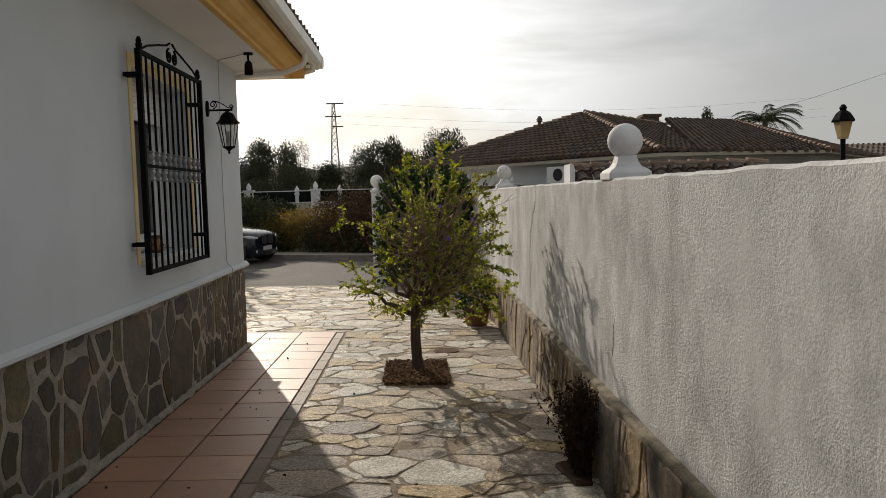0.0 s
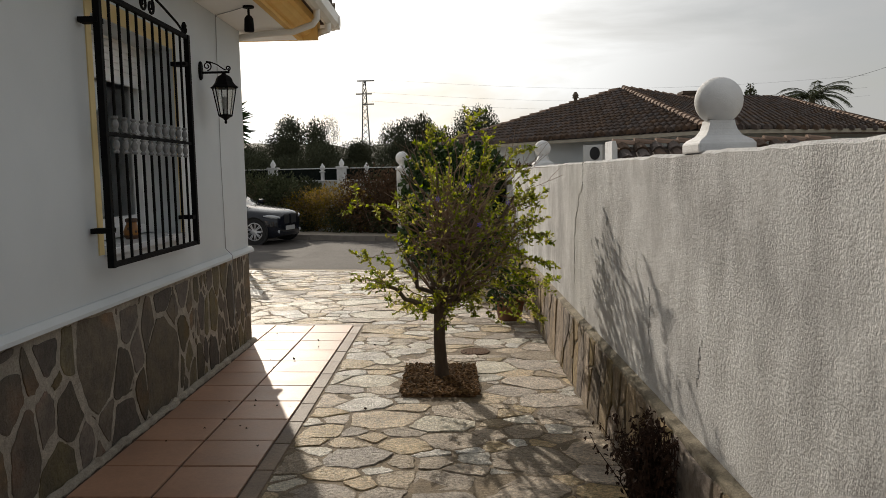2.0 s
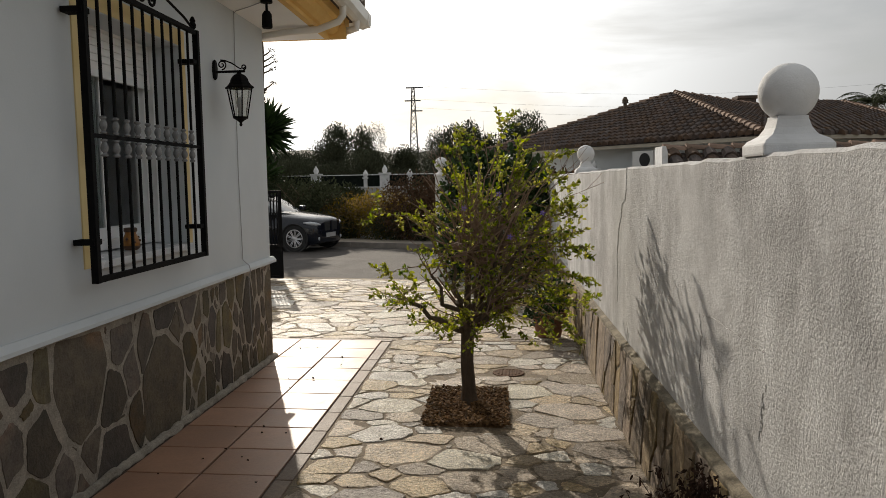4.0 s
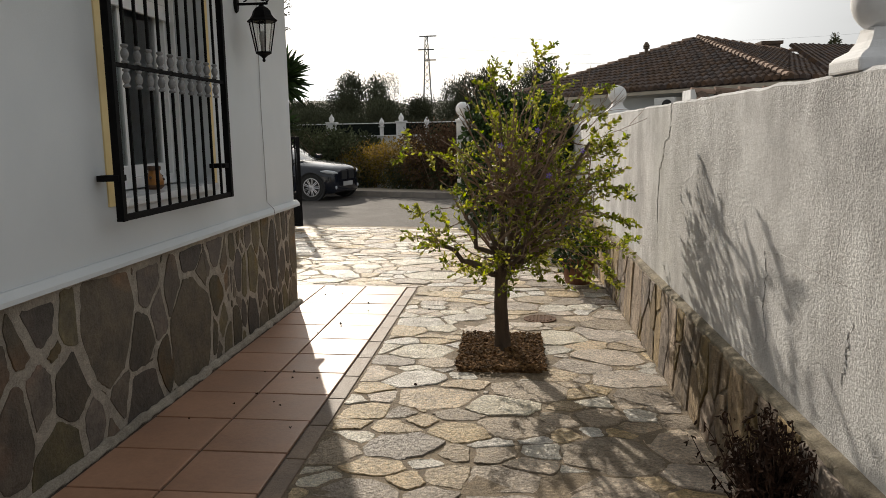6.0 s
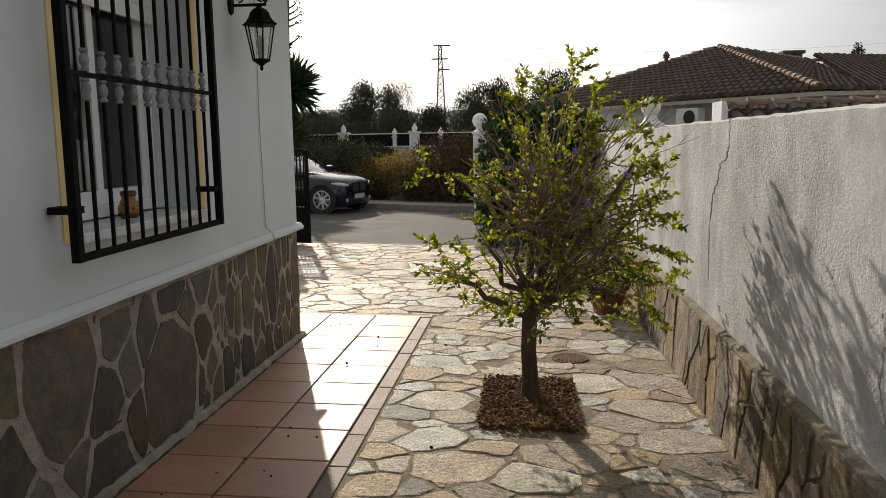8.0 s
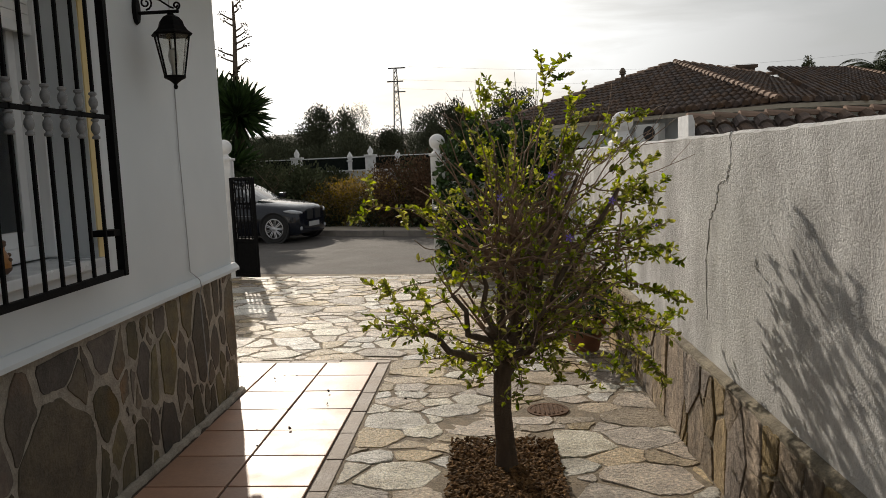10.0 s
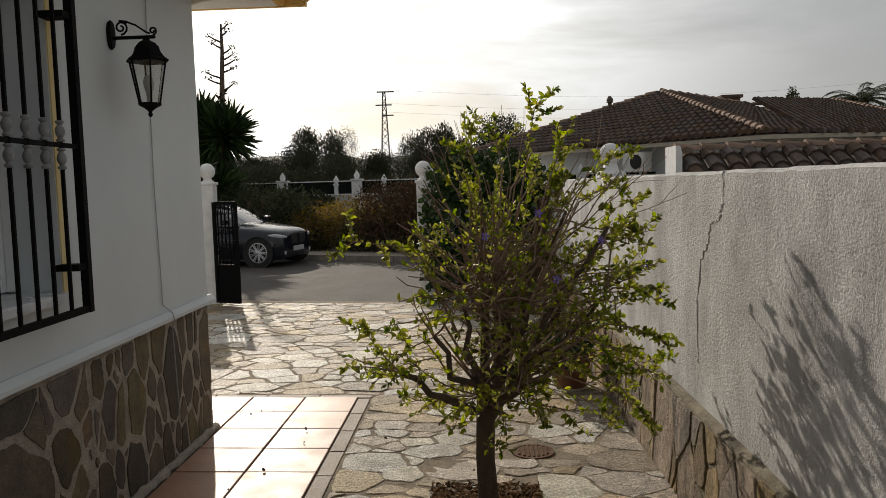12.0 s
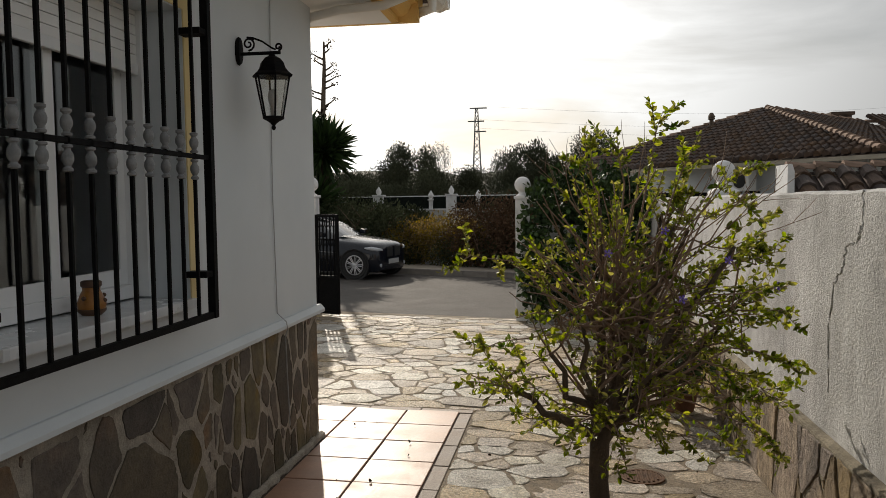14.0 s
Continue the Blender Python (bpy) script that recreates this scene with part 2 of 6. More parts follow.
M_TILE = mat("terracotta_tile", (0.27, 0.145, 0.088), (0.36, 0.203, 0.13), 0.5, 5, 0.1, 40, vary=0.14, rough_var=0.16, spec=0.5, stain=(0.27, 0.15, 0.1), stain_scale=3.0, stain_amount=0.6, speck=0.08)
M_GROUT = mat("dark_grout", (0.045, 0.032, 0.024), (0.09, 0.066, 0.05), 0.95, 20, 0.5, 150)
M_BORDER = mat("edge_brick", (0.125, 0.088, 0.06), (0.19, 0.138, 0.098), 0.65, 5, 0.4, 60, vary=0.15, speck=0.2)
M_IRON = mat("black_iron", (0.005, 0.005, 0.006), (0.01, 0.01, 0.01), 0.65, 30, 0.15, 120, spec=0.05)
M_CAST = mat("grey_cast_iron", (0.15, 0.155, 0.16), (0.27, 0.275, 0.28), 0.6, 25, 0.2, 120, spec=0.3)
M_ALU = mat("white_aluminium", (0.74, 0.76, 0.77), (0.8, 0.81, 0.82), 0.35, 4, 0.02, 40)
M_SHUTTER = mat("grey_shutter", (0.8, 0.8, 0.79), (0.86, 0.86, 0.85), 0.5, 4, 0.05, 40)
M_SILL = mat("marble_sill", (0.6, 0.63, 0.66), (0.72, 0.74, 0.76), 0.25, 6, 0.05, 40)
M_GLASS = glass("window_glass")
M_LGLASS = glass("lantern_glass", (0.97, 0.97, 0.95), 0.04)
# near-black colour stands in for the gloom of unlit rooms behind windows
M_DARK = mat("unlit_room_black", (0.02, 0.022, 0.024), (0.035, 0.037, 0.04), 0.9, 2, 0, 40)
M_CURTAIN = mat("pale_curtain", (0.5, 0.48, 0.43), (0.6, 0.58, 0.52), 0.9, 4, 0.1, 60)
M_ORANGE = mat("orange_ceramic", (0.24, 0.09, 0.014), (0.36, 0.16, 0.028), 0.35, 30, 0.1, 60)
M_BROWN = mat("brown_glaze", (0.06, 0.03, 0.016), (0.12, 0.06, 0.03), 0.5, 20, 0.1, 60)
M_RUST = mat("rusty_iron", (0.075, 0.042, 0.026), (0.15, 0.085, 0.05), 0.9, 30, 0.4, 90, spec=0.15)
M_MULCH = mat("bark_mulch", (0.075, 0.04, 0.018), (0.24, 0.14, 0.062), 0.95, 30, 0.5, 90, vary=0.6, island=True, spec=0.15)
M_BARK = mat("tree_bark", (0.075, 0.055, 0.04), (0.16, 0.12, 0.085), 0.9, 18, 1.0, 60, stretch=(1, 1, 0.3))
M_TWIG = mat("brown_twigs", (0.16, 0.1, 0.068), (0.3, 0.21, 0.148), 0.85, 12, 0.2, 60)
M_LEAF = mat("citrus_leaf", (0.045, 0.076, 0.014), (0.225, 0.24, 0.036), 0.45, 12, 0.0, 60, vary=0.6, hue=0.025, island=True, spec=0.4, trans=(2.5, 2.3, 0.8))
M_FLOWER = mat("violet_flower", (0.16, 0.1, 0.45), (0.24, 0.16, 0.6), 0.6, 10, 0.0, 60)
M_HEDGE = mat("ivy_leaf", (0.018, 0.04, 0.011), (0.045, 0.08, 0.02), 0.5, 4, 0.0, 60, vary=0.4, island=True, spec=0.3)
M_OLIVE = mat("olive_foliage", (0.05, 0.058, 0.036), (0.09, 0.098, 0.062), 0.9, 0.6, 0.0, 60, vary=0.2, island=True, spec=0.15)
M_SHRUB = mat("dry_shrub", (0.12, 0.095, 0.03), (0.28, 0.2, 0.065), 0.8, 1.2, 0.0, 60, vary=0.45, hue=0.02, island=True, spec=0.2, trans=(1.3, 1.15, 0.7))
M_SHRUB_D = mat("dark_shrub", (0.045, 0.058, 0.03), (0.1, 0.108, 0.055), 0.8, 1.2, 0.0, 60, vary=0.4, island=True, spec=0.2)
M_SHRUB_R = mat("reddish_shrub", (0.075, 0.05, 0.03), (0.15, 0.09, 0.055), 0.85, 1.2, 0.0, 60, vary=0.4, island=True, spec=0.1)
M_DEAD = mat("withered_leaves", (0.022, 0.012, 0.008), (0.055, 0.03, 0.019), 0.9, 6, 0.0, 60, vary=0.4, island=True, spec=0.2)
M_ASPHALT = mat("asphalt", (0.05, 0.043, 0.038), (0.08, 0.07, 0.062), 0.9, 2.2, 0.5, 180, stain=(0.105, 0.092, 0.082), stain_scale=0.6, stain_amount=0.5, speck=0.25)
M_KERB = mat("concrete_kerb", (0.17, 0.155, 0.14), (0.25, 0.225, 0.2), 0.9, 5, 0.4, 80, vary=0.12)
M_PAVEMENT = mat("dusty_pavement", (0.28, 0.24, 0.19), (0.38, 0.33, 0.27), 0.95, 3, 0.4, 60)
M_EARTH = mat("dry_earth", (0.16, 0.13, 0.085), (0.24, 0.2, 0.13), 1.0, 0.3, 0.3, 8, stain=(0.08, 0.09, 0.04), stain_scale=0.15, stain_amount=0.8)
M_HILL = mat("scrub_hill", (0.05, 0.055, 0.038), (0.1, 0.095, 0.07), 1.0, 0.08, 0.2, 1.0, stain=(0.04, 0.048, 0.03), stain_scale=0.25, stain_amount=0.9)
M_ROOF = mat("clay_roof_tile", (0.066, 0.046, 0.037), (0.13, 0.09, 0.07), 0.85, 9, 0.5, 30, vary=0.22, hue=0.01, island=True, spec=0.3, stain=(0.05, 0.042, 0.036), stain_scale=2.5, stain_amount=0.6)
M_RIDGE = mat("pale_ridge_tile", (0.19, 0.13, 0.098), (0.3, 0.215, 0.165), 0.9, 3, 0.4, 30, vary=0.25, spec=0.2)
M_SCREEN = mat("dark_screen_mesh", (0.006, 0.009, 0.008), (0.014, 0.018, 0.015), 0.9, 12, 0.2, 60, spec=0.1)
M_STEEL = mat("weathered_steel", (0.08, 0.08, 0.085), (0.13, 0.13, 0.135), 0.7, 2, 0.0, 20)
M_CARPAINT = mat("dark_blue_car_paint", (0.008, 0.01, 0.017), (0.01, 0.013, 0.021), 0.16, 2, 0.0, 60, rough_var=0.02, spec=0.25)
car_paint = M_CARPAINT.node_tree.nodes["Principled BSDF"]
car_paint.inputs["Coat Weight"].default_value, car_paint.inputs["Coat Roughness"].default_value = 0.55, 0.02
M_TYRE = mat("tyre_rubber", (0.015, 0.015, 0.015), (0.025, 0.025, 0.025), 0.85, 20, 0.2, 90)
M_RIM = mat("alloy_rim", (0.5, 0.5, 0.52), (0.6, 0.6, 0.62), 0.3, 5, 0.0, 40, metal=0.9)
M_CARGLASS = mat("car_glass", (0.03, 0.035, 0.04), (0.05, 0.055, 0.06), 0.05, 2, 0.0, 40, rough_var=0.01, spec=0.9)
M_LIGHTLENS = mat("headlight_lens", (0.4, 0.42, 0.45), (0.6, 0.62, 0.65), 0.1, 30, 0.0, 40, rough_var=0.03)
M_PLATE = mat("white_plate", (0.4, 0.4, 0.4), (0.5, 0.5, 0.5), 0.4, 5, 0.0, 40)
M_CABLE = mat("painted_cable", (0.3, 0.31, 0.32), (0.4, 0.41, 0.42), 0.6, 10, 0.0, 40)
M_POT = mat("terracotta_pot", (0.17, 0.075, 0.042), (0.24, 0.115, 0.068), 0.8, 8, 0.3, 60)
M_AMBER = mat("amber_lamp_glass", (0.42, 0.35, 0.2), (0.5, 0.43, 0.27), 0.3, 10, 0.0, 40, trans=(1.3, 1.2, 0.9))
M_ACBODY = mat("air_conditioner_body", (0.6, 0.6, 0.58), (0.68, 0.68, 0.66), 0.5, 4, 0.0, 40)
M_CRACK = mat("crack_shadow", (0.1, 0.095, 0.09), (0.5, 0.49, 0.47), 1.0, 20, 0.0, 40)

# ---- mesh helpers ----


def floor_z(x, y):
    """The yard and road fall gently towards the street and away from the house."""
    return 0.05 - 0.014 * (y - 7.0) - 0.02 * (x + 0.8)


class Shape:
    """Vertices and faces gathered for one mesh."""

    def __init__(self):
        self.v, self.f = [], []

    def add(self, verts, faces):
        k = len(self.v)
        self.v.extend([tuple(p) for p in verts])
        self.f.extend([tuple(i + k for i in f) for f in faces])
        return self

    def box(self, lo, hi, c=0.0):
        (a, b, d), (e, f, g) = lo, hi
        if c <= 0:
            return self.add([(a, b, d), (e, b, d), (e, f, d), (a, f, d), (a, b, g), (e, b, g), (e, f, g), (a, f, g)],
                            [(0, 3, 2, 1), (4, 5, 6, 7), (0, 1, 5, 4), (1, 2, 6, 5), (2, 3, 7, 6), (3, 0, 4, 7)])
        bm = bmesh.new()
        bmesh.ops.create_cube(bm, size=1.0, matrix=Matrix.Translation(((a + e) / 2, (b + f) / 2, (d + g) / 2)) @ Matrix.Diagonal((e - a, f - b, g - d, 1)))
        bmesh.ops.bevel(bm, geom=bm.edges[:], offset=c, segments=2, affect="EDGES", profile=0.6)
        return self.take(bm)

    def take(self, bm):
        bm.verts.index_update()
        self.add([v.co[:] for v in bm.verts], [[v.index for v in f.verts] for f in bm.faces])
        bm.free()
        return self

    def lathe(self, profile, centre=(0, 0, 0), segs=20, phase=0.0):
        """profile: (radius, height) from the bottom up."""
        cx, cy, cz = centre
        k, vs, fs = segs, [], []
        for r, h in profile:
            for i in range(k):
                a = 2 * math.pi * i / k + phase
                vs.append((cx + r * math.cos(a), cy + r * math.sin(a), cz + h))
        for j in range(len(profile) - 1):
            for i in range(k):
                fs.append((j * k + i, j * k + (i + 1) % k, (j + 1) * k + (i + 1) % k, (j + 1) * k + i))
        fs.append(tuple(range(k - 1, -1, -1)))
        fs.append(tuple((len(profile) - 1) * k + i for i in range(k)))
        return self.add(vs, fs)

    def tube(self, pts, radii, segs=6):
        pts = [Vector(p) for p in pts]
        if not isinstance(radii, (list, tuple)):
            radii = [radii] * len(pts)
        vs, fs = [], []
        side = None
        for i, p in enumerate(pts):
            d = (pts[min(i + 1, len(pts) - 1)] - pts[max(i - 1, 0)])
            d = d.normalized() if d.length > 1e-9 else Vector((0, 0, 1))
            if side is None:
                side = d.orthogonal().normalized()
            else:
                side = (side - d * side.dot(d))
                side = side.normalized() if side.length > 1e-6 else d.orthogonal().normalized()
            other = d.cross(side)
            for j in range(segs):
                a = 2 * math.pi * j / segs
                vs.append(p + (side * math.cos(a) + other * math.sin(a)) * radii[i])
        for i in range(len(pts) - 1):
            for j in range(segs):
                fs.append((i * segs + j, i * segs + (j + 1) % segs, (i + 1) * segs + (j + 1) % segs, (i + 1) * segs + j))
        fs.append(tuple(range(segs - 1, -1, -1)))
        fs.append(tuple((len(pts) - 1) * segs + j for j in range(segs)))
        return self.add(vs, fs)

    def prism(self, outline, a, b):
        """outline: points (x, z); extruded along y from a to b."""
        k = len(outline)
        vs = [(x, a, z) for x, z in outline] + [(x, b, z) for x, z in outline]
        fs = [(i, (i + 1) % k, k + (i + 1) % k, k + i) for i in range(k)]
        return self.add(vs, fs + [tuple(range(k - 1, -1, -1)), tuple(range(k, 2 * k))])

    def moved(self, m):
        self.v = [tuple(m @ Vector(p)) for p in self.v]
        return self

    def mesh(self, name, smooth=False):
        me = bpy.data.meshes.new(name)
        me.from_pydata(self.v, [], self.f)
        bm = bmesh.new()
        bm.from_mesh(me)
        bmesh.ops.recalc_face_normals(bm, faces=bm.faces[:])
        bm.to_mesh(me)
        bm.free()
        if smooth:
            me.polygons.foreach_set("use_smooth", [True] * len(me.polygons))
            me.set_sharp_from_angle(angle=radians(40))
        return me


def part(name, shape, material, parent=None, label="", smooth=False, at=None):
    """One mesh object under a thing or part (or a thing itself, with no parent)."""
    me = shape if isinstance(shape, bpy.types.Mesh) else shape.mesh(name, smooth)
    if not me.materials:
        me.materials.append(material)
    ob = new(name, me)
    if at is not None:
        ob.matrix_basis = at
    ob.parent = parent
    if label:
        ob["label"] = label
    return ob


def thing(name, label, category, at=(0, 0, 0), group="", kind=""):
    ob = new(name)
    ob.empty_display_size = 0.1
    ob.location = at
    return tagged(ob, label, category, group, kind)


def leaves(points, normals, sizes, aspect=0.5, fold=0.25, seed=1):
    """Pointed folded leaves as one mesh: 6 vertices and 4 faces each."""
    rng = np.random.default_rng(seed)
    n = len(points)
    p, d = np.asarray(points, float), np.asarray(normals, float)
    d /= np.linalg.norm(d, axis=1, keepdims=True) + 1e-9
    r = rng.normal(size=(n, 3))
    s = np.cross(d, r)
    s /= np.linalg.norm(s, axis=1, keepdims=True) + 1e-9
    u = np.cross(s, d)
    L = np.asarray(sizes, float)[:, None]
    W = L * aspect * 0.5
    v = np.stack([p, p + d * L * 0.35 + s * W + u * W * fold, p + d * L * 0.75 + s * W * 0.8 + u * W * fold,
                  p + d * L - u * L * 0.08, p + d * L * 0.75 - s * W * 0.8 + u * W * fold, p + d * L * 0.35 - s * W + u * W * fold], 1).reshape(-1, 3)
    f = np.array([(0, 1, 2, 3), (0, 3, 4, 5)])[None] + 6 * np.arange(n)[:, None, None]
    sh = Shape()
    sh.v, sh.f = v.tolist(), f.reshape(-1, 4).tolist()
    return sh


def plain_mesh(sh, name, material):
    me = bpy.data.meshes.new(name)
    me.from_pydata(sh.v, [], sh.f)
    me.materials.append(material)
    return me


def crown_points(blobs, n, seed, shell=0.55):
    """Random points in overlapping ellipsoids, mostly near their skins, with outward directions."""
    rng = np.random.default_rng(seed)
    vol = np.array([b[3] * b[4] * b[5] for b in blobs]) ** 0.8
    pick = rng.choice(len(blobs), n, p=vol / vol.sum())
    d = rng.normal(size=(n, 3))
    d /= np.linalg.norm(d, axis=1, keepdims=True)
    r = shell + (1.12 - shell) * rng.random(n) ** 0.6
    b = np.array(blobs)[pick]
    pts = b[:, :3] + d * r[:, None] * b[:, 3:6] * (0.85 + 0.3 * rng.random((n, 1)))
    return pts, d + rng.normal(scale=0.7, size=(n, 3)) + np.array([0, 0, 0.2])


def clip(poly, a, b, c):
    """Keeps the part of a convex 2D polygon with a*x + b*y <= c."""
    out = []
    for i, p in enumerate(poly):
        q = poly[(i + 1) % len(poly)]
        dp, dq = a * p[0] + b * p[1] - c, a * q[0] + b * q[1] - c
        if dp <= 0:
            out.append(p)
        if (dp < 0 < dq) or (dq < 0 < dp):
            t = dp / (dp - dq)
            out.append((p[0] + t * (q[0] - p[0]), p[1] + t * (q[1] - p[1])))
    return out


def around(poly, cx, cy, holes):
    """Cuts a stone back from rectangular gaps (centre and half sizes)."""
    for hx, hy, hw, hh in holes:
        if len(poly) < 3:
            break
        us, vs = [p[0] for p in poly], [p[1] for p in poly]
        if min(us) < hx + hw and max(us) > hx - hw and min(vs) < hy + hh and max(vs) > hy - hh:
            cuts = [((1, 0), hx - hw, cx - hx + hw), ((-1, 0), -(hx + hw), hx + hw - cx), ((0, 1), hy - hh, cy - hy + hh), ((0, -1), -(hy + hh), hy + hh - cy)]
            best = min(cuts, key=lambda c: c[2])
            poly = clip(poly, best[0][0], best[0][1], best[1])
    return poly


def cells(x0, y0, x1, y1, spacing, gap, seed, stretch=1.5, holes=(), wobble=0.01):
    """Rounded stones bedded in uneven mortar: cells round scattered seeds, taller than wide, with big and small mixed."""
    rng = random.Random(seed)
    sites, tries = [], 0
    while tries < 9000:
        tries += 1
        u, v = rng.uniform(x0, x1), rng.uniform(y0, y1)
        r = spacing * math.exp(rng.gauss(0, 0.27))
        if all(abs(v - b) > 0.52 * (r + q) or math.hypot((u - a) * stretch, v - b) > 0.52 * (r + q) for a, b, q in sites):
            sites.append((u, v, r))
    out = []
    for a, b, r in sites:
        poly = [(x0, y0), (x1, y0), (x1, y1), (x0, y1)]
        for c, d, q in sites:
            if (c, d) == (a, b) or abs(c - a) > 4 * spacing or abs(d - b) > 5 * spacing:
                continue
            ex, ey = (c - a) * stretch ** 2, d - b
            mid = 0.5 * (1 + (r * r - q * q) / (((c - a) * stretch) ** 2 + ey * ey))
            poly = clip(poly, ex, ey, ex * (a + (c - a) * mid) + ey * (b + (d - b) * mid))
            if len(poly) < 3:
                break
        cut = poly
        for i, p in enumerate(poly):
            e = poly[(i + 1) % len(poly)]
            ln = math.hypot(e[0] - p[0], e[1] - p[1])
            if ln < 1e-4:
                continue
            t = rng.gauss(0, 0.05)
            nx, ny = (e[1] - p[1]) / ln + t * (e[0] - p[0]) / ln, -(e[0] - p[0]) / ln + t * (e[1] - p[1]) / ln
            mx, my = (p[0] + e[0]) / 2, (p[1] + e[1]) / 2
            cut = clip(cut, nx, ny, nx * mx + ny * my - gap * rng.choice((0.12, 0.3, 0.45, 0.8)))
            if len(cut) < 3:
                break
        cut = around(cut, a, b, holes)
        if len(cut) < 3 or any(abs(a - hx) < hw and abs(b - hy) < hh for hx, hy, hw, hh in holes):
            continue
        ring = []
        for i, p in enumerate(cut):
            e = cut[(i + 1) % len(cut)]
            ln = math.hypot(e[0] - p[0], e[1] - p[1])
            if ln < 0.012:
                continue
            nx, ny = -(e[1] - p[1]) / ln, (e[0] - p[0]) / ln
            c = min(0.35, rng.uniform(0.005, 0.024) / ln)
            inner = [c + (1 - 2 * c) * k / 5 for k in range(1, 5)] if ln > 0.1 else [0.5]
            for t in [c] + inner + [1 - c]:
                w = rng.uniform(-0.003, 0.006) + wobble * noise.noise(Vector((p[0] * 3 + t * ln * 11, p[1] * 7, seed)))
                ring.append((p[0] + t * (e[0] - p[0]) + nx * w, p[1] + t * (e[1] - p[1]) + ny * w))
        if len(ring) > 5:
            out.append(ring)
    return out


def slab(ring, place, depth, lift, rng, edge=0.008, tip=0.012):
    """A stone from an outline: place(u, v, h) gives the point at height h over the bed."""
    sh = Shape()
    k = len(ring)
    cx, cy = sum(p[0] for p in ring) / k, sum(p[1] for p in ring) / k
    tu, tv = rng.uniform(-tip, tip), rng.uniform(-tip, tip)
    top = []
    for u, v in ring:
        ln = math.hypot(u - cx, v - cy) + 1e-6
        s = 1 - edge / ln
        top.append((cx + (u - cx) * s, cy + (v - cy) * s))
    h = lambda u, v: lift + (u - cx) * tu + (v - cy) * tv
    vs = [place(u, v, -depth) for u, v in ring] + [place(u, v, h(u, v) - edge * 0.7) for u, v in ring] + [place(u, v, h(u, v) + rng.uniform(-0.0015, 0.0015)) for u, v in top]
    fs = [(i, (i + 1) % k, k + (i + 1) % k, k + i) for i in range(k)] + [(k + i, k + (i + 1) % k, 2 * k + (i + 1) % k, 2 * k + i) for i in range(k)]
    fs.append(tuple(2 * k + i for i in range(k)))
    return sh.add(vs, fs)

# ---- ground, road and the place's shell ----
def ground_sheet():
    sh = Shape()
    xs = [-1500, -400, -120, -40, -14, -8, 0, 8, 16, 40, 120, 400, 1500]
    ys = [-1500, -200, -30, 0, 8, 15, 24.6, 30, 45, 70, 120, 200, 400, 800, 1500]
    def z(x, y):
        base = floor_z(max(-8, min(8, x)), max(-4, min(27, y))) - 0.2
        return base + (max(0, y - 60) * 0.03 if y < 130 else 2.1 + (y - 130) * 0.001)
    vs = [(x, y, z(x, y)) for y in ys for x in xs]
    n = len(xs)
    fs = [(j * n + i, j * n + i + 1, (j + 1) * n + i + 1, (j + 1) * n + i) for j in range(len(ys) - 1) for i in range(n - 1)]
    return part("ground", sh.add(vs, fs), M_EARTH)


def sheet(name, corners, lift, thick, material, label, category):
    sh = Shape()
    top = [(x, y, floor_z(x, y) + lift) for x, y in corners]
    low = [(x, y, z - thick) for x, y, z in top]
    k = len(corners)
    sh.add(top + low, [tuple(range(k)), tuple(range(2 * k - 1, k - 1, -1))] + [(i, (i + 1) % k, k + (i + 1) % k, k + i) for i in range(k)])
    return tagged(part(name, sh, material), label, category, kind="structure")


tagged(ground_sheet(), "dry earth with scrub out to the horizon", "ground", kind="structure")
yard = sheet("yard_floor", [(-0.79, -4), (1.3, -4), (1.3, 14.5), (-0.6, 14.66), (-8, 15.4), (-8, 9.12), (-0.79, 9.12)], -0.007, 0.12, M_JOINT,
             "crazy paving of pale quartzite slabs in brown joints", "paving")
tile_bed = sheet("tiled_walk", [(-1.8, -4), (-0.79, -4), (-0.79, 9.12), (-6, 9.12), (-6, 8.2), (-1.8, 8.2)], -0.01, 0.12, M_GROUT,
                 "glossy terracotta tile walk along the house", "tile floor")
road = sheet("road", [(-30, 17.6), (-8, 15.42), (-0.6, 14.68), (8, 13.8), (30, 11.6), (30, 13.8), (6, 20.1), (-1.4, 22.0), (-4.0, 22.68), (-30, 29.4)], -0.03, 0.15, M_ASPHALT,
             "worn grey asphalt street", "road")
pavement = sheet("pavement", [(-30, 29.5), (-4.0, 22.78), (-1.4, 22.1), (6, 20.2), (6, 22.2), (-1.4, 24.1), (-4.0, 24.8), (-30, 31.5)], 0.09, 0.25, M_PAVEMENT,
                 "dusty concrete pavement beside the street", "pavement")
kerb = thing("kerb", "grey concrete kerb stones along the street", "kerb", kind="structure")
for k in range(26):
    x = -10.5 + k * 0.62
    a, b = Vector((x, 22.68 - (x + 4.0) * 0.26, 0)), Vector((x + 0.61, 22.68 - (x + 4.61) * 0.26, 0))
    d = (b - a).normalized()
    nrm = Vector((-d.y, d.x, 0))
    sh = Shape()
    pts = [a, b, b + nrm * 0.14, a + nrm * 0.14]
    low = [(p.x, p.y, floor_z(p.x, p.y) - 0.15) for p in pts]
    high = [(p.x, p.y, floor_z(p.x, p.y) + 0.11) for p in pts]
    sh.add(low + high, [(0, 3, 2, 1), (4, 5, 6, 7), (0, 1, 5, 4), (1, 2, 6, 5), (2, 3, 7, 6), (3, 0, 4, 7)])
    part("kerb_stone", sh, M_KERB, kerb)

# ---- the white house ----
HX, HY, PLINTH = -1.715, 8.36, 0.92          # side face, front corner, top of the stone plinth
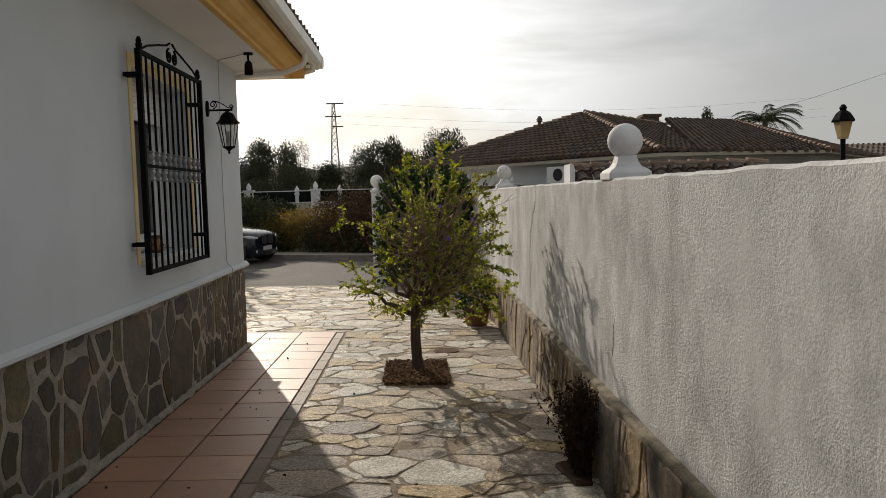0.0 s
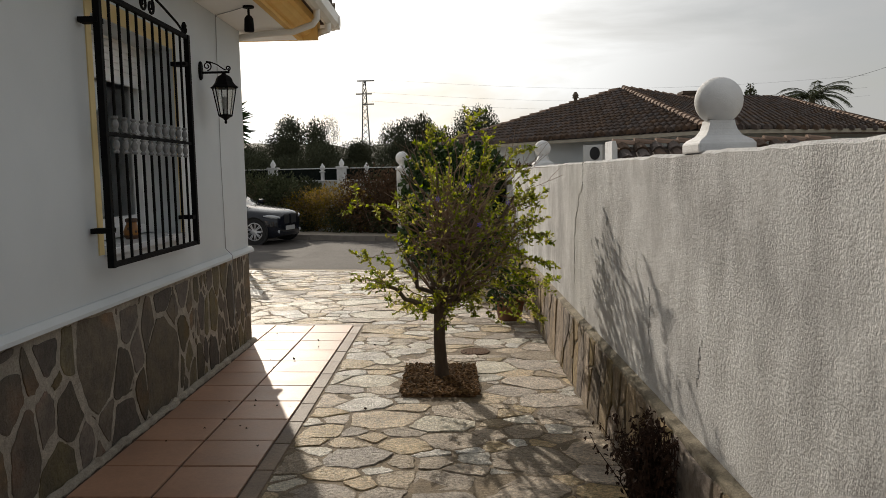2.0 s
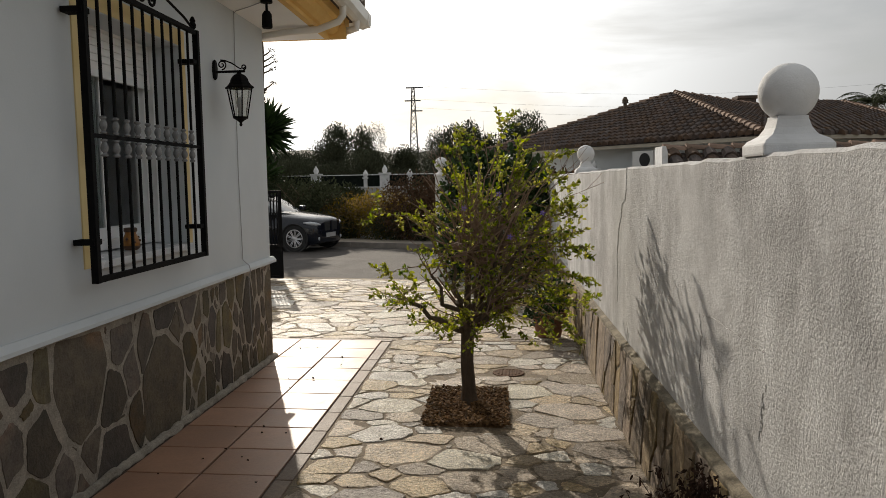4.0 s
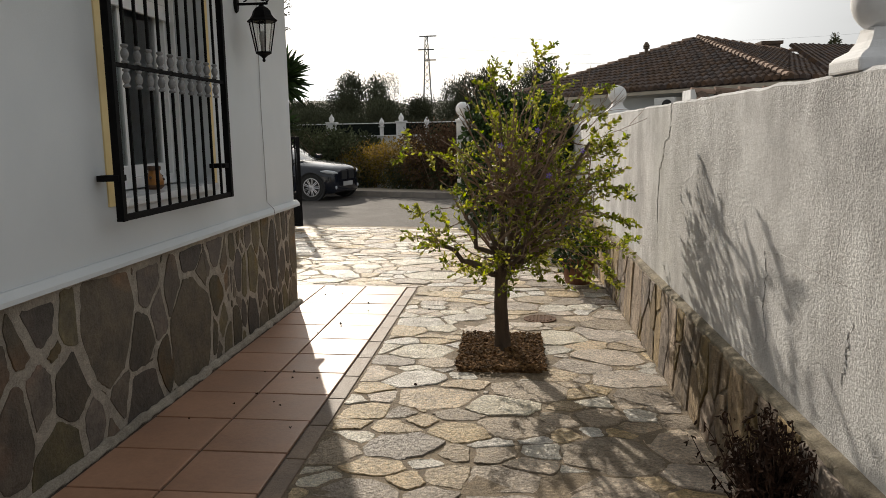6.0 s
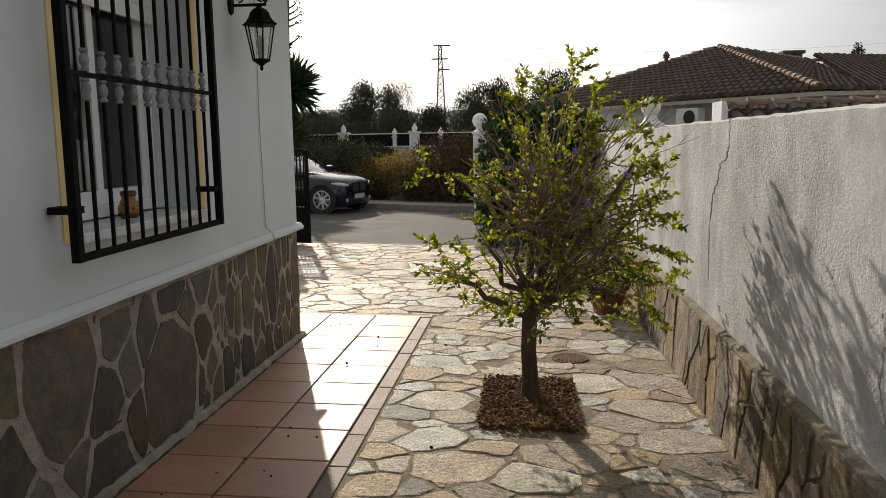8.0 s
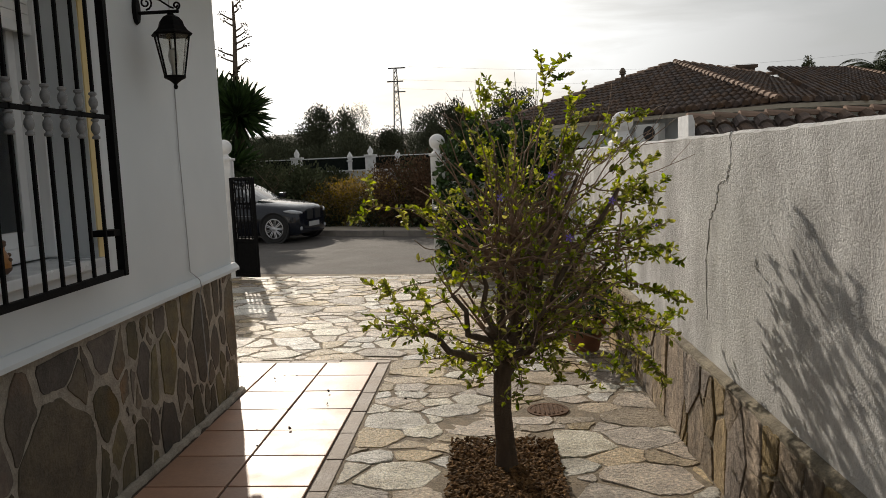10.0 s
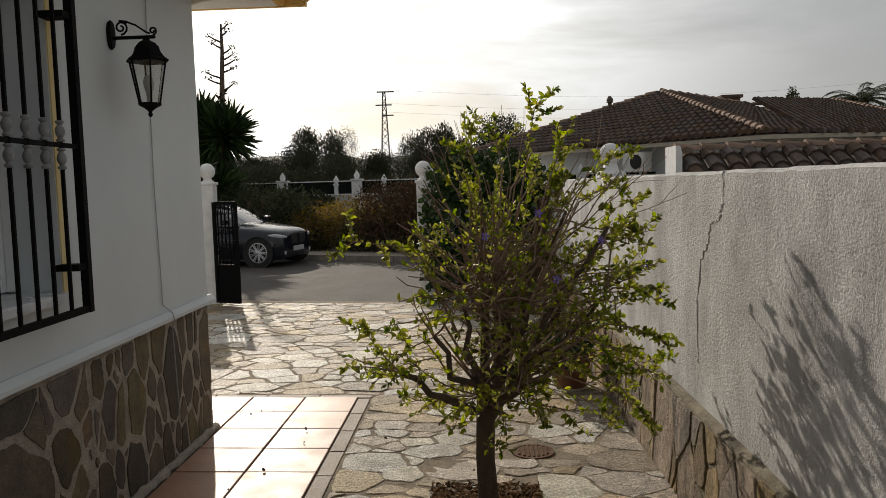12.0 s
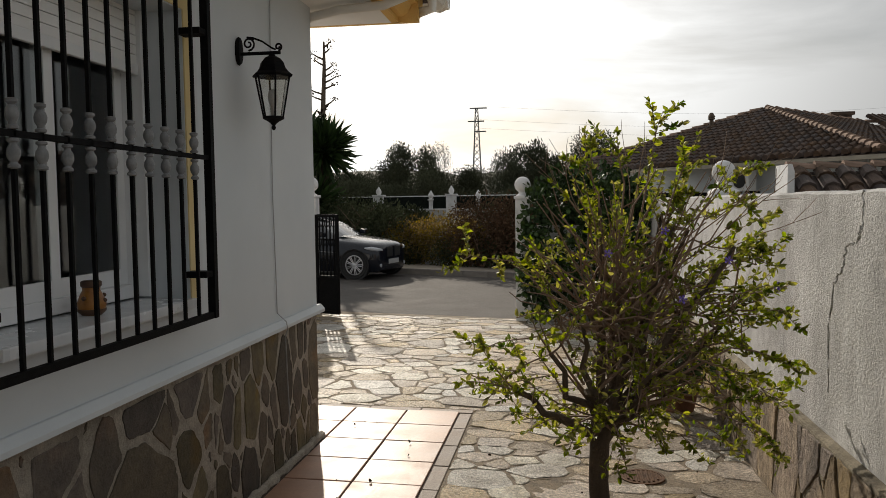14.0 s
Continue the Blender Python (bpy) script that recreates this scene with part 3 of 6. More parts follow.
WY0, WY1, WZ0, WZ1 = 5.24, 6.51, 1.21, 2.5  # window opening


def wall_with_opening():
    sh = Shape()
    a, b = HX - 0.3, HX - 0.012
    for lo, hi in (((a, -6, 0.9), (b, WY0, 3.02)), ((a, WY1, 0.9), (b, HY, 3.02)), ((a, WY0, 0.9), (b, WY1, WZ0)), ((a, WY0, WZ1), (b, WY1, 3.02))):
        sh.box(lo, hi)
    return sh


tagged(part("wall_west", wall_with_opening(), M_WHITE), "smooth white painted house wall with a barred window", "wall", kind="structure")
sh = Shape().box((-9, HY - 0.3, -0.3), (HX - 0.31, HY, 3.02)).box((-9.3, -6, -0.3), (-9.0, HY, 3.02)).box((-9, -6.3, -0.3), (HX - 0.01, -6, 3.02))
tagged(part("wall_front", sh, M_WHITE), "white painted outer walls of the house", "wall", kind="structure")
plinth = tagged(part("plinth_house", Shape().box((HX - 0.3, -6, -0.3), (HX - 0.012, HY - 0.012, PLINTH - 0.02)), M_MORTAR),
                "house plinth faced with irregular slate in pale mortar", "stone plinth", kind="structure")
ledge = Shape().prism([(HX - 0.02, PLINTH - 0.02), (HX + 0.03, PLINTH - 0.02), (HX + 0.03, PLINTH), (HX + 0.004, PLINTH + 0.03), (HX - 0.02, PLINTH + 0.03)], -6, HY + 0.05)
tagged(part("trim_ledge", ledge, M_WHITE), "white sloping ledge over the stone plinth", "ledge", kind="structure")
tagged(part("ceiling_house", Shape().box((-9, -6, 3.02), (HX - 0.02, HY - 0.02, 3.1)), M_WHITE), "flat ceiling slab of the house", "ceiling", kind="structure")
tagged(part("floor_house", Shape().box((-9, -6, 0.0), (HX - 0.3, HY - 0.3, 0.1)), M_DARK), "floor inside the house, coloured near black for the unlit room", "floor", kind="structure")

EX, EY = -1.285, 8.9
eaves = thing("eaves", "white soffit with ochre cornice and plastic gutter under clay tiles", "eaves", kind="structure")
part("soffit", Shape().box((HX - 0.02, -6, 2.95), (EX, EY, 3.0)).box((-9, HY - 0.02, 2.95), (HX - 0.02, EY, 3.0)), M_SOFFIT, eaves)
prof = [(0.0, 2.95), (0.05, 2.95), (0.05, 2.985), (0.085, 2.99), (0.13, 3.02), (0.15, 3.07), (0.19, 3.085), (0.2, 3.2), (0.0, 3.2)]
part("cornice", Shape().prism([(EX + x, z) for x, z in prof], -6, EY + 0.02), M_CORNICE, eaves, "ochre painted moulded cornice")
sh = Shape().prism([(EY + x, z) for x, z in prof], -EX - 0.2, 9).moved(Matrix(((0, -1, 0, 0), (1, 0, 0, 0), (0, 0, 1, 0), (0, 0, 0, 1))))
part("cornice", sh, M_CORNICE, eaves, "ochre painted moulded cornice")
gut = [(0.0, 3.24), (0.0, 3.15), (0.03, 3.11), (0.07, 3.1), (0.11, 3.115), (0.14, 3.15), (0.15, 3.24), (0.14, 3.24), (0.13, 3.16), (0.1, 3.13), (0.06, 3.115), (0.015, 3.15), (0.012, 3.24)]
GX, GY = EX + 0.23, EY + 0.26
part("gutter", Shape().prism([(GX + x, z) for x, z in gut], -6, GY + 0.15), M_GUTTER, eaves, "white plastic rain gutter")
sh = Shape().prism([(GY + x, z) for x, z in gut], -GX - 0.15, 9).moved(Matrix(((0, -1, 0, 0), (1, 0, 0, 0), (0, 0, 1, 0), (0, 0, 0, 1))))
part("gutter", sh, M_GUTTER, eaves, "white plastic rain gutter")
for y in (3.2, 5.4, 7.6):
    part("gutter_joint", Shape().prism([(GX - 0.004 + x * 1.05, z - 0.004) for x, z in gut[:7]], y, y + 0.05), M_GUTTER, eaves)
sh = Shape().tube([(GX + 0.07, GY - 0.25, 3.12), (GX + 0.07, GY - 0.25, 3.04), (GX - 0.02, GY - 0.2, 3.03), (GX - 0.06, GY - 0.1, 3.06)], 0.035, 10)
part("outlet", sh, M_GUTTER, eaves, "white plastic gutter outlet", smooth=True)
sh = Shape().tube([(GX + 0.07, 8.27, 3.12), (GX + 0.07, 8.27, 3.03), (GX + 0.03, 8.27, 2.98), (EX + 0.08, 8.26, 2.915), (-1.5, 8.28, 2.905), (HX + 0.01, 8.39, 2.9), (HX - 0.04, HY + 0.045, 2.89), (HX - 0.09, HY + 0.05, 2.82), (HX - 0.09, HY + 0.05, 0.1)], 0.03, 10)
part("downpipe", sh, M_GUTTER, eaves, "white plastic rain pipe crossing under the soffit", smooth=True)


def roof_tiles(poly, i0, i1, pitch=0.22, course=0.4, seed=1, r=0.096, rise=0.95, along=None):
    """Barrel tiles over a convex roof face; its eave runs from corner i0 to i1, and the tile rows with it or with the direction along."""
    rng = random.Random(seed)
    poly = [Vector(p) for p in poly]
    o, u = poly[i0], (poly[i1] - poly[i0]).normalized()
    nrm = None
    for p in poly:
        c = u.cross(p - o)
        if c.length > 0.5:
            nrm = c.normalized()
            break
    if nrm.z < 0:
        nrm = -nrm
    if along:
        u = Vector(along)
        u = (u - nrm * u.dot(nrm)).normalized()
    v = nrm.cross(u)
    if v.z < 0:
        v = -v
    flat = [((p - o).dot(u), (p - o).dot(v)) for p in poly]
    sh = Shape()
    sh.add([p - nrm * 0.045 for p in poly] + [p - nrm * 0.12 for p in poly],
           [tuple(range(len(poly))), tuple(range(2 * len(poly) - 1, len(poly) - 1, -1))] + [(i, (i + 1) % len(poly), len(poly) + (i + 1) % len(poly), len(poly) + i) for i in range(len(poly))])
    lo, hi = min(p[0] for p in flat), max(p[0] for p in flat)
    for k in range(int((hi - lo) / pitch)):
        c = lo + (k + 0.5) * pitch
        cut = []
        for i, p in enumerate(flat):
            q = flat[(i + 1) % len(flat)]
            if (p[0] - c) * (q[0] - c) < 0:
                t = (c - p[0]) / (q[0] - p[0])
                cut.append(p[1] + t * (q[1] - p[1]))
        if len(cut) < 2:
            continue
        s, e = min(cut) - 0.04, max(cut)
        while s < e - 0.05:
            f = min(s + course + 0.04, e)
            vs = []
            w = rng.uniform(-0.008, 0.008)
            for at, rad, up in ((s, r * 1.12, 0.022), (f, r * 0.9, 0.0)):
                for a in (0, 45, 90, 135, 180):
                    x, h = math.cos(radians(a)) * rad, math.sin(radians(a)) * rad * rise
                    vs.append(o + u * (c + x + w) + v * at + nrm * (h + up - 0.02))
            sh.add(vs, [(i, i + 1, 6 + i, 5 + i) for i in range(4)] + [(4, 3, 2, 1, 0)])
            s += course
    return sh


def ridge_tiles(a, b, r=0.1, step=0.4):
    a, b = Vector(a), Vector(b)
    d = (b - a).normalized()
    side = d.cross(Vector((0, 0, 1))).normalized()
    up = side.cross(d)
    made = []
    n = max(1, int((b - a).length / step))
    for k in range(n):
        vs = []
        sh = Shape()
        for at, rad, lift in ((k * step, r * 1.15, 0.03), (k * step + step * 1.08, r * 0.92, 0.0)):
            for ang in (0, 36, 72, 108, 144, 180):
                vs.append(a + d * at + side * math.cos(radians(ang)) * rad + up * (math.sin(radians(ang)) * rad + lift))
        made.append(sh.add(vs, [(i, i + 1, 7 + i, 6 + i) for i in range(5)] + [(5, 4, 3, 2, 1, 0)]))
    return made


house_roof = thing("roof_house", "clay barrel tile roof of the white house", "roof", kind="structure")
RX = GX + 0.06
part("roof_slope", roof_tiles([(RX, -6, 3.25), (RX, GY + 0.06, 3.25), (RX - 3.9, GY - 3.9, 4.6), (RX - 3.9, -6, 4.6)], 0, 1, seed=3), M_ROOF, house_roof)
part("roof_slope", roof_tiles([(RX, GY + 0.06, 3.25), (-9, GY + 0.06, 3.25), (-9, GY - 3.9, 4.6), (RX - 3.9, GY - 3.9, 4.6)], 0, 1, seed=4), M_ROOF, house_roof)

# ---- window with its grille ----
window = thing("window_1", "sliding white aluminium window with a half-lowered roller shutter", "window", kind="structure")
FX = HX - 0.24
sh = Shape()
for lo, hi in (((HX - 0.3, WY0 - 0.002, WZ0), (HX - 0.01, WY0 + 0.006, WZ1)), ((HX - 0.3, WY1 - 0.006, WZ0), (HX - 0.01, WY1 + 0.002, WZ1)),
               ((HX - 0.3, WY0, WZ1 - 0.006), (HX - 0.01, WY1, WZ1 + 0.002))):
    sh.box(lo, hi)
part("reveal", sh, M_WHITE, window)
sh = Shape()
for lo, hi in (((HX - 0.013, WY0 - 0.06, WZ0 - 0.02), (HX - 0.004, WY0, WZ1 + 0.1)), ((HX - 0.013, WY1, WZ0 - 0.02), (HX - 0.004, WY1 + 0.06, WZ1 + 0.1)), ((HX - 0.013, WY0, WZ1), (HX - 0.004, WY1, WZ1 + 0.1))):
    sh.box(lo, hi)
part("surround", sh, M_REVEAL, window, "cream painted band round the opening")
part("window_sill", Shape().box((HX - 0.28, WY0 + 0.006, WZ0 - 0.03), (HX + 0.03, WY1 - 0.006, WZ0 + 0.012), 0.006), M_SILL, window, "pale marble sill")
fr = Shape()
FZ0, FZ1 = WZ0 + 0.02, WZ1
for lo, hi in (((FX - 0.06, WY0 + 0.01, FZ0), (FX, WY0 + 0.06, FZ1)), ((FX - 0.06, WY1 - 0.06, FZ0), (FX, WY1 - 0.01, FZ1)), ((FX - 0.06, WY0 + 0.06, FZ0), (FX, WY1 - 0.06, FZ0 + 0.06)), ((FX - 0.06, WY0 + 0.06, FZ1 - 0.05), (FX, WY1 - 0.06, FZ1))):
    fr.box(lo, hi, 0.004)
part("window_frame", fr, M_ALU, window)
for k, (ya, yb, dx) in enumerate(((WY0 + 0.06, 5.93, 0.0), (5.87, WY1 - 0.06, -0.03))):
    sash = Shape()
    xa, xb = FX - 0.028 + dx, FX - 0.004 + dx
    for lo, hi in (((xa, ya, FZ0 + 0.06), (xb, ya + 0.055, FZ1 - 0.05)), ((xa, yb - 0.055, FZ0 + 0.06), (xb, yb, FZ1 - 0.05)), ((xa, ya + 0.055, FZ0 + 0.06), (xb, yb - 0.055, FZ0 + 0.13)), ((xa, ya + 0.055, FZ1 - 0.1), (xb, yb - 0.055, FZ1 - 0.05))):
        sash.box(lo, hi, 0.003)
    so = part("sash", sash, M_ALU, window)
    pane = part("pane", Shape().box(((xa + xb) / 2 - 0.003, ya + 0.05, FZ0 + 0.125), ((xa + xb) / 2 + 0.003, yb - 0.05, FZ1 - 0.095)), M_GLASS, so)
    pane.visible_shadow = False
shut = part("shutter", Shape().box((FX + 0.012, WY0 + 0.03, 2.215), (FX + 0.034, WY1 - 0.03, 2.26), 0.004), M_ALU, window, "lowered grey roller shutter")
for k in range(6):
    z = 2.26 + k * 0.043
    part("slat", Shape().box((FX + 0.014, WY0 + 0.03, z), (FX + 0.028, WY1 - 0.03, z + 0.041), 0.004), M_SHUTTER, shut)
part("shutter_rail", Shape().box((FX + 0.002, WY0 + 0.008, FZ0), (FX + 0.05, WY0 + 0.034, FZ1), 0.003).box((FX + 0.002, WY1 - 0.034, FZ0), (FX + 0.05, WY1 - 0.008, FZ1), 0.003), M_ALU, window)
tagged(part("curtain", Shape().box((FX - 0.6, 5.0, 0.4), (FX - 0.58, 5.7, 2.6)), M_CURTAIN), "pale curtain hanging inside the window", "curtain")

grille = thing("window_grille", "black wrought iron window grille with grey cast collars", "window grille", at=(-1.62, 5.08, 1.13))
GW, GH = 1.455, 1.465


def bar(y, z0, z1, w=0.014):
    return Shape().box((-w / 2, y - w / 2, z0), (w / 2, y + w / 2, z1), 0.002)


part("side_post", bar(0.018, 0.0, GH, 0.036), M_IRON, grille)
part("side_post", bar(GW - 0.018, 0.0, GH, 0.036), M_IRON, grille)
part("bottom_rail", Shape().box((-0.012, 0.036, 0.0), (0.012, GW - 0.036, 0.03), 0.003), M_IRON, grille)
part("top_rail", Shape().box((-0.012, 0.036, GH - 0.03), (0.012, GW - 0.036, GH), 0.003), M_IRON, grille)
part("middle_rail", Shape().box((-0.007, 0.036, 0.705), (0.007, GW - 0.036, 0.725), 0.002), M_IRON, grille)
col = [(0.84 * r, 0.8 * h) for r, h in ((0.01, 0.0), (0.019, 0.003), (0.02, 0.012), (0.012, 0.018), (0.013, 0.026), (0.021, 0.04), (0.023, 0.058), (0.019, 0.074), (0.011, 0.086), (0.013, 0.091), (0.02, 0.097), (0.02, 0.107), (0.01, 0.112))]
for k in range(10):
    y = 0.036 + (GW - 0.072) * (k + 1) / 11
    b = part("bar", bar(y, 0.03, GH - 0.03), M_IRON, grille)
    part("collar", Shape().lathe(col, (0, y, 0.727), 12), M_CAST, b, "grey cast iron collar", smooth=True)
    part("collar", Shape().lathe([(r, -h) for r, h in reversed(col)], (0, y, 0.703), 12), M_CAST, b, "grey cast iron collar", smooth=True)
for y, z in ((-0.03, 0.2), (-0.03, 1.3), (GW - 0.12, 0.2), (GW - 0.12, 1.26)):
    part("wall_tie", Shape().box((-0.095, y + 0.02, z - 0.014), (0.01, y + 0.1, z + 0.014), 0.003), M_IRON, grille)


def scroll(c, r0, r1, turns, start, plane="yz", k=18):
    pts = []
    for i in range(k + 1):
        t = i / k
        a, r = start + turns * 2 * math.pi * t, r0 + (r1 - r0) * t
        p = (r * math.cos(a), r * math.sin(a))
        pts.append((c[0], c[1] + p[0], c[2] + p[1]) if plane == "yz" else (c[0] + p[0], c[1], c[2] + p[1]))
    return pts


sh = Shape().tube([(0, 0.05, GH), (0, 0.2, GH + 0.05), (0, 0.45, GH + 0.1), (0, 0.62, GH + 0.13), (0, 0.7, GH + 0.16)], 0.008, 6)
sh.tube([(0, GW - 0.05, GH), (0, GW - 0.2, GH + 0.05), (0, GW - 0.45, GH + 0.1), (0, GW - 0.62, GH + 0.13), (0, GW - 0.7, GH + 0.16)], 0.008, 6)
sh.tube(scroll((0, GW / 2 - 0.06, GH + 0.06), 0.055, 0.015, 1.4, math.pi / 2), 0.008, 6)
sh.tube(scroll((0, GW / 2 + 0.06, GH + 0.06), 0.055, 0.015, -1.4, math.pi / 2), 0.008, 6)
part("crest", sh, M_IRON, grille, "scrolled iron crest", smooth=True)
for y in (0.04, GW - 0.06):
    part("finial", Shape().lathe([(0.008, 0), (0.02, 0.01), (0.022, 0.03), (0.016, 0.045), (0.02, 0.055), (0.008, 0.08)], (0, y, GH), 10), M_IRON, grille, smooth=True)

jug = thing("ceramic_jug", "small orange ceramic jug with brown flowers on the window sill", "jug", at=(-1.85, 5.95, WZ0 + 0.012))
jug.scale = (0.8, 0.8, 0.8)
part("jug_body", Shape().lathe([(0.045, 0), (0.062, 0.02), (0.066, 0.06), (0.05, 0.1), (0.04, 0.12), (0.042, 0.135)], (0, 0, 0), 20), M_ORANGE, jug, smooth=True)
part("rim", Shape().lathe([(0.042, 0.133), (0.048, 0.14), (0.048, 0.16), (0.04, 0.165)], (0, 0, 0), 20), M_BROWN, jug, "dark glazed rim", smooth=True)
part("base_band", Shape().lathe([(0.046, 0.0), (0.0645, 0.018), (0.067, 0.03), (0.06, 0.031)], (0, 0, 0.001), 20), M_BROWN, jug, smooth=True)
for a, h in ((10, 0.07), (60, 0.09), (-40, 0.06), (120, 0.075), (-90, 0.085)):
    x, y = 0.066 * math.cos(radians(a)), 0.066 * math.sin(radians(a))
    part("painted_flower", Shape().lathe([(0.001, -0.012), (0.009, -0.007), (0.012, 0), (0.009, 0.007), (0.001, 0.012)], (x * 0.94, y * 0.94, h), 8), M_BROWN, jug, smooth=True)

# ---- lantern, cable, soffit lamp ----
lan = thing("wall_lantern", "black metal wall lantern with six glass panes on a scrolled bracket", "wall lantern", at=(-1.54, 7.12, 2.02))
part("wall_plate", Shape().lathe([(0.001, -0.012), (0.03, -0.012), (0.034, 0), (0.03, 0.012), (0.001, 0.014)], (0, 0, 0), 14).moved(Matrix.Translation((-0.178, 0, 0.41)) @ Matrix.Diagonal((1, 1, 2.2, 1)) @ Matrix.Rotation(radians(90), 4, "Y")), M_IRON, lan, smooth=True)
sh = Shape().tube([(-0.18, 0, 0.395), (0.045, 0, 0.395)], 0.009, 8)
sh.tube(scroll((-0.125, 0, 0.445), 0.035, 0.008, 1.5, -math.pi / 2, "xz"), 0.005, 6)
sh.tube([(-0.125 + 0.035 * math.cos(a), 0, 0.445 + 0.035 * math.sin(a)) for a in (0.6, 1.2, 1.8)] + [(-0.1, 0, 0.475), (-0.05, 0, 0.455), (0.0, 0, 0.42), (0.02, 0, 0.412)], 0.005, 6)
sh.tube(scroll((0.035, 0, 0.425), 0.02, 0.006, 1.3, -math.pi / 2, "xz"), 0.005, 6)
part("bracket", sh, M_IRON, lan, smooth=True)
part("hood", Shape().lathe([(0.105, 0.272), (0.11, 0.28), (0.088, 0.296), (0.07, 0.32), (0.062, 0.345), (0.045, 0.365), (0.02, 0.378), (0.012, 0.395)], (0, 0, 0), 6), M_IRON, lan)
for i in range(6):
    a = 2 * math.pi * i / 6
    c, s = math.cos(a), math.sin(a)
    part("stay", Shape().tube([(0.052 * c, 0.052 * s, 0.065), (0.092 * c, 0.092 * s, 0.275)], 0.005, 5), M_IRON, lan)
    b2 = 2 * math.pi * (i + 1) / 6
    c2, s2 = math.cos(b2), math.sin(b2)
    q = [(0.05 * c, 0.05 * s, 0.066), (0.05 * c2, 0.05 * s2, 0.066), (0.09 * c2, 0.09 * s2, 0.274), (0.09 * c, 0.09 * s, 0.274)]
    inner = [(x * 0.965, y * 0.965, z) for x, y, z in q]
    pane = part("glass_pane", Shape().add(q + inner, [(0, 1, 2, 3), (7, 6, 5, 4), (0, 4, 5, 1), (1, 5, 6, 2), (2, 6, 7, 3), (3, 7, 4, 0)]), M_LGLASS, lan)
    pane.visible_shadow = False
part("base", Shape().lathe([(0.006, 0.0), (0.012, 0.012), (0.008, 0.024), (0.014, 0.032), (0.03, 0.045), (0.055, 0.058), (0.056, 0.068), (0.05, 0.07)], (0, 0, 0), 12), M_IRON, lan, smooth=True)
part("bulb", Shape().lathe([(0.012, 0.07), (0.012, 0.11), (0.022, 0.14), (0.028, 0.17), (0.02, 0.2), (0.004, 0.21)], (0, 0, 0), 12), M_PLATE, lan, smooth=True)

cable = Shape().tube([(HX - 0.004, 7.6, 2.98), (HX - 0.004, 7.57, 2.4), (HX - 0.004, 7.555, 1.7), (HX - 0.004, 7.575, 1.2), (HX - 0.004, 7.58, 1.0), (HX + 0.036, 7.62, 0.945), (HX + 0.036, 7.64, 0.9), (HX + 0.014, 7.66, 0.85), (HX + 0.014, 7.68, 0.55), (HX + 0.014, 7.7, 0.3)], 0.0034, 6).tube([(HX - 0.004, 7.6, 2.93), (HX + 0.02, 7.58, 2.945), (-1.55, 7.45, 2.944), (-1.4, 7.3, 2.944)], 0.0034, 6)
tagged(part("wall_cable", cable, M_CABLE, smooth=True), "thin painted cable running down the house wall", "cable")
spot = thing("soffit_lamp", "small black spot lamp hanging under the eaves", "spot lamp", at=(-1.37, 7.3, 2.95))
part("mount", Shape().lathe([(0.045, -0.015), (0.045, 0.0)], (0, 0, 0), 14), M_IRON, spot)
part("stem", Shape().tube([(0, 0, -0.01), (0, 0, -0.08)], 0.01, 8), M_IRON, spot)
part("head", Shape().lathe([(0.035, -0.2), (0.04, -0.19), (0.036, -0.1), (0.02, -0.075)], (0, 0, 0), 14), M_IRON, spot, smooth=True)

# ---- garden wall ----
GWX, GWT = 1.16, 1.66
gw = Shape()
n = 200
vs = []
rng = random.Random(5)
ys = [-5 + i * 20.05 / n for i in range(n + 1)]
for y in ys:
    dz = 0.004 * noise.noise(Vector((0, y * 3.3, 0))) + rng.uniform(-0.004, 0.004)
    vs += [(GWX, y, -0.4), (GWX, y, GWT - 0.012 + dz), (GWX + 0.012, y, GWT + dz), (GWX + 0.2, y, GWT + dz), (GWX + 0.212, y, -0.4)]
fs = [tuple(range(5)), tuple(n * 5 + 4 - i for i in range(5))]
for j in range(n):
    fs += [(j * 5 + i, j * 5 + (i + 1) % 5, (j + 1) * 5 + (i + 1) % 5, (j + 1) * 5 + i) for i in range(5)]
tagged(part("wall_garden", gw.add(vs, fs), M_STUCCO), "stained rough white stucco garden wall", "garden wall", kind="structure")
gplinth = tagged(part("plinth_garden_wall", Shape().prism([(GWX + 0.01, -0.4), (1.086, -0.4), (1.086, -0.05), (1.118, 0.5), (1.124, 0.507), (GWX + 0.01, 0.524)], -5, 15.0), M_LEDGE),
                 "low sandstone plinth of the garden wall with a sloping top", "stone plinth", kind="structure")


def ball_finial(at, group, r=0.093):
    t = thing("ball_finial", "white plaster ball on a flared square base atop a wall", "ball finial", at=at, group=group)
    part("base", Shape().box((-0.112, -0.112, -0.006), (0.112, 0.112, 0.035), 0.008), M_BALL, t)
    prof = [(0.152, 0.034), (0.14, 0.045), (0.1, 0.062), (0.08, 0.085), (0.07, 0.11), (0.068, 0.122)]
    part("neck", Shape().lathe(prof, (0, 0, 0), 4, math.pi / 4), M_BALL, t)
    pr = [(max(0.004, r * math.cos(radians(a))), 0.2 + r * math.sin(radians(a))) for a in range(-88, 89, 8)]
    part("ball", Shape().lathe(pr, (0, 0, 0), 32), M_BALL, t, smooth=True)
    return t


ball = ball_finial((1.266, 4.1, GWT), "balls on the garden wall")
copy_thing(ball, Matrix.Translation((1.266, 10.0, GWT)))

# ---- neighbouring tree pit, drain ----
def on_floor(x, y, dz=0.0):
    return (x, y, floor_z(x, y) + dz)


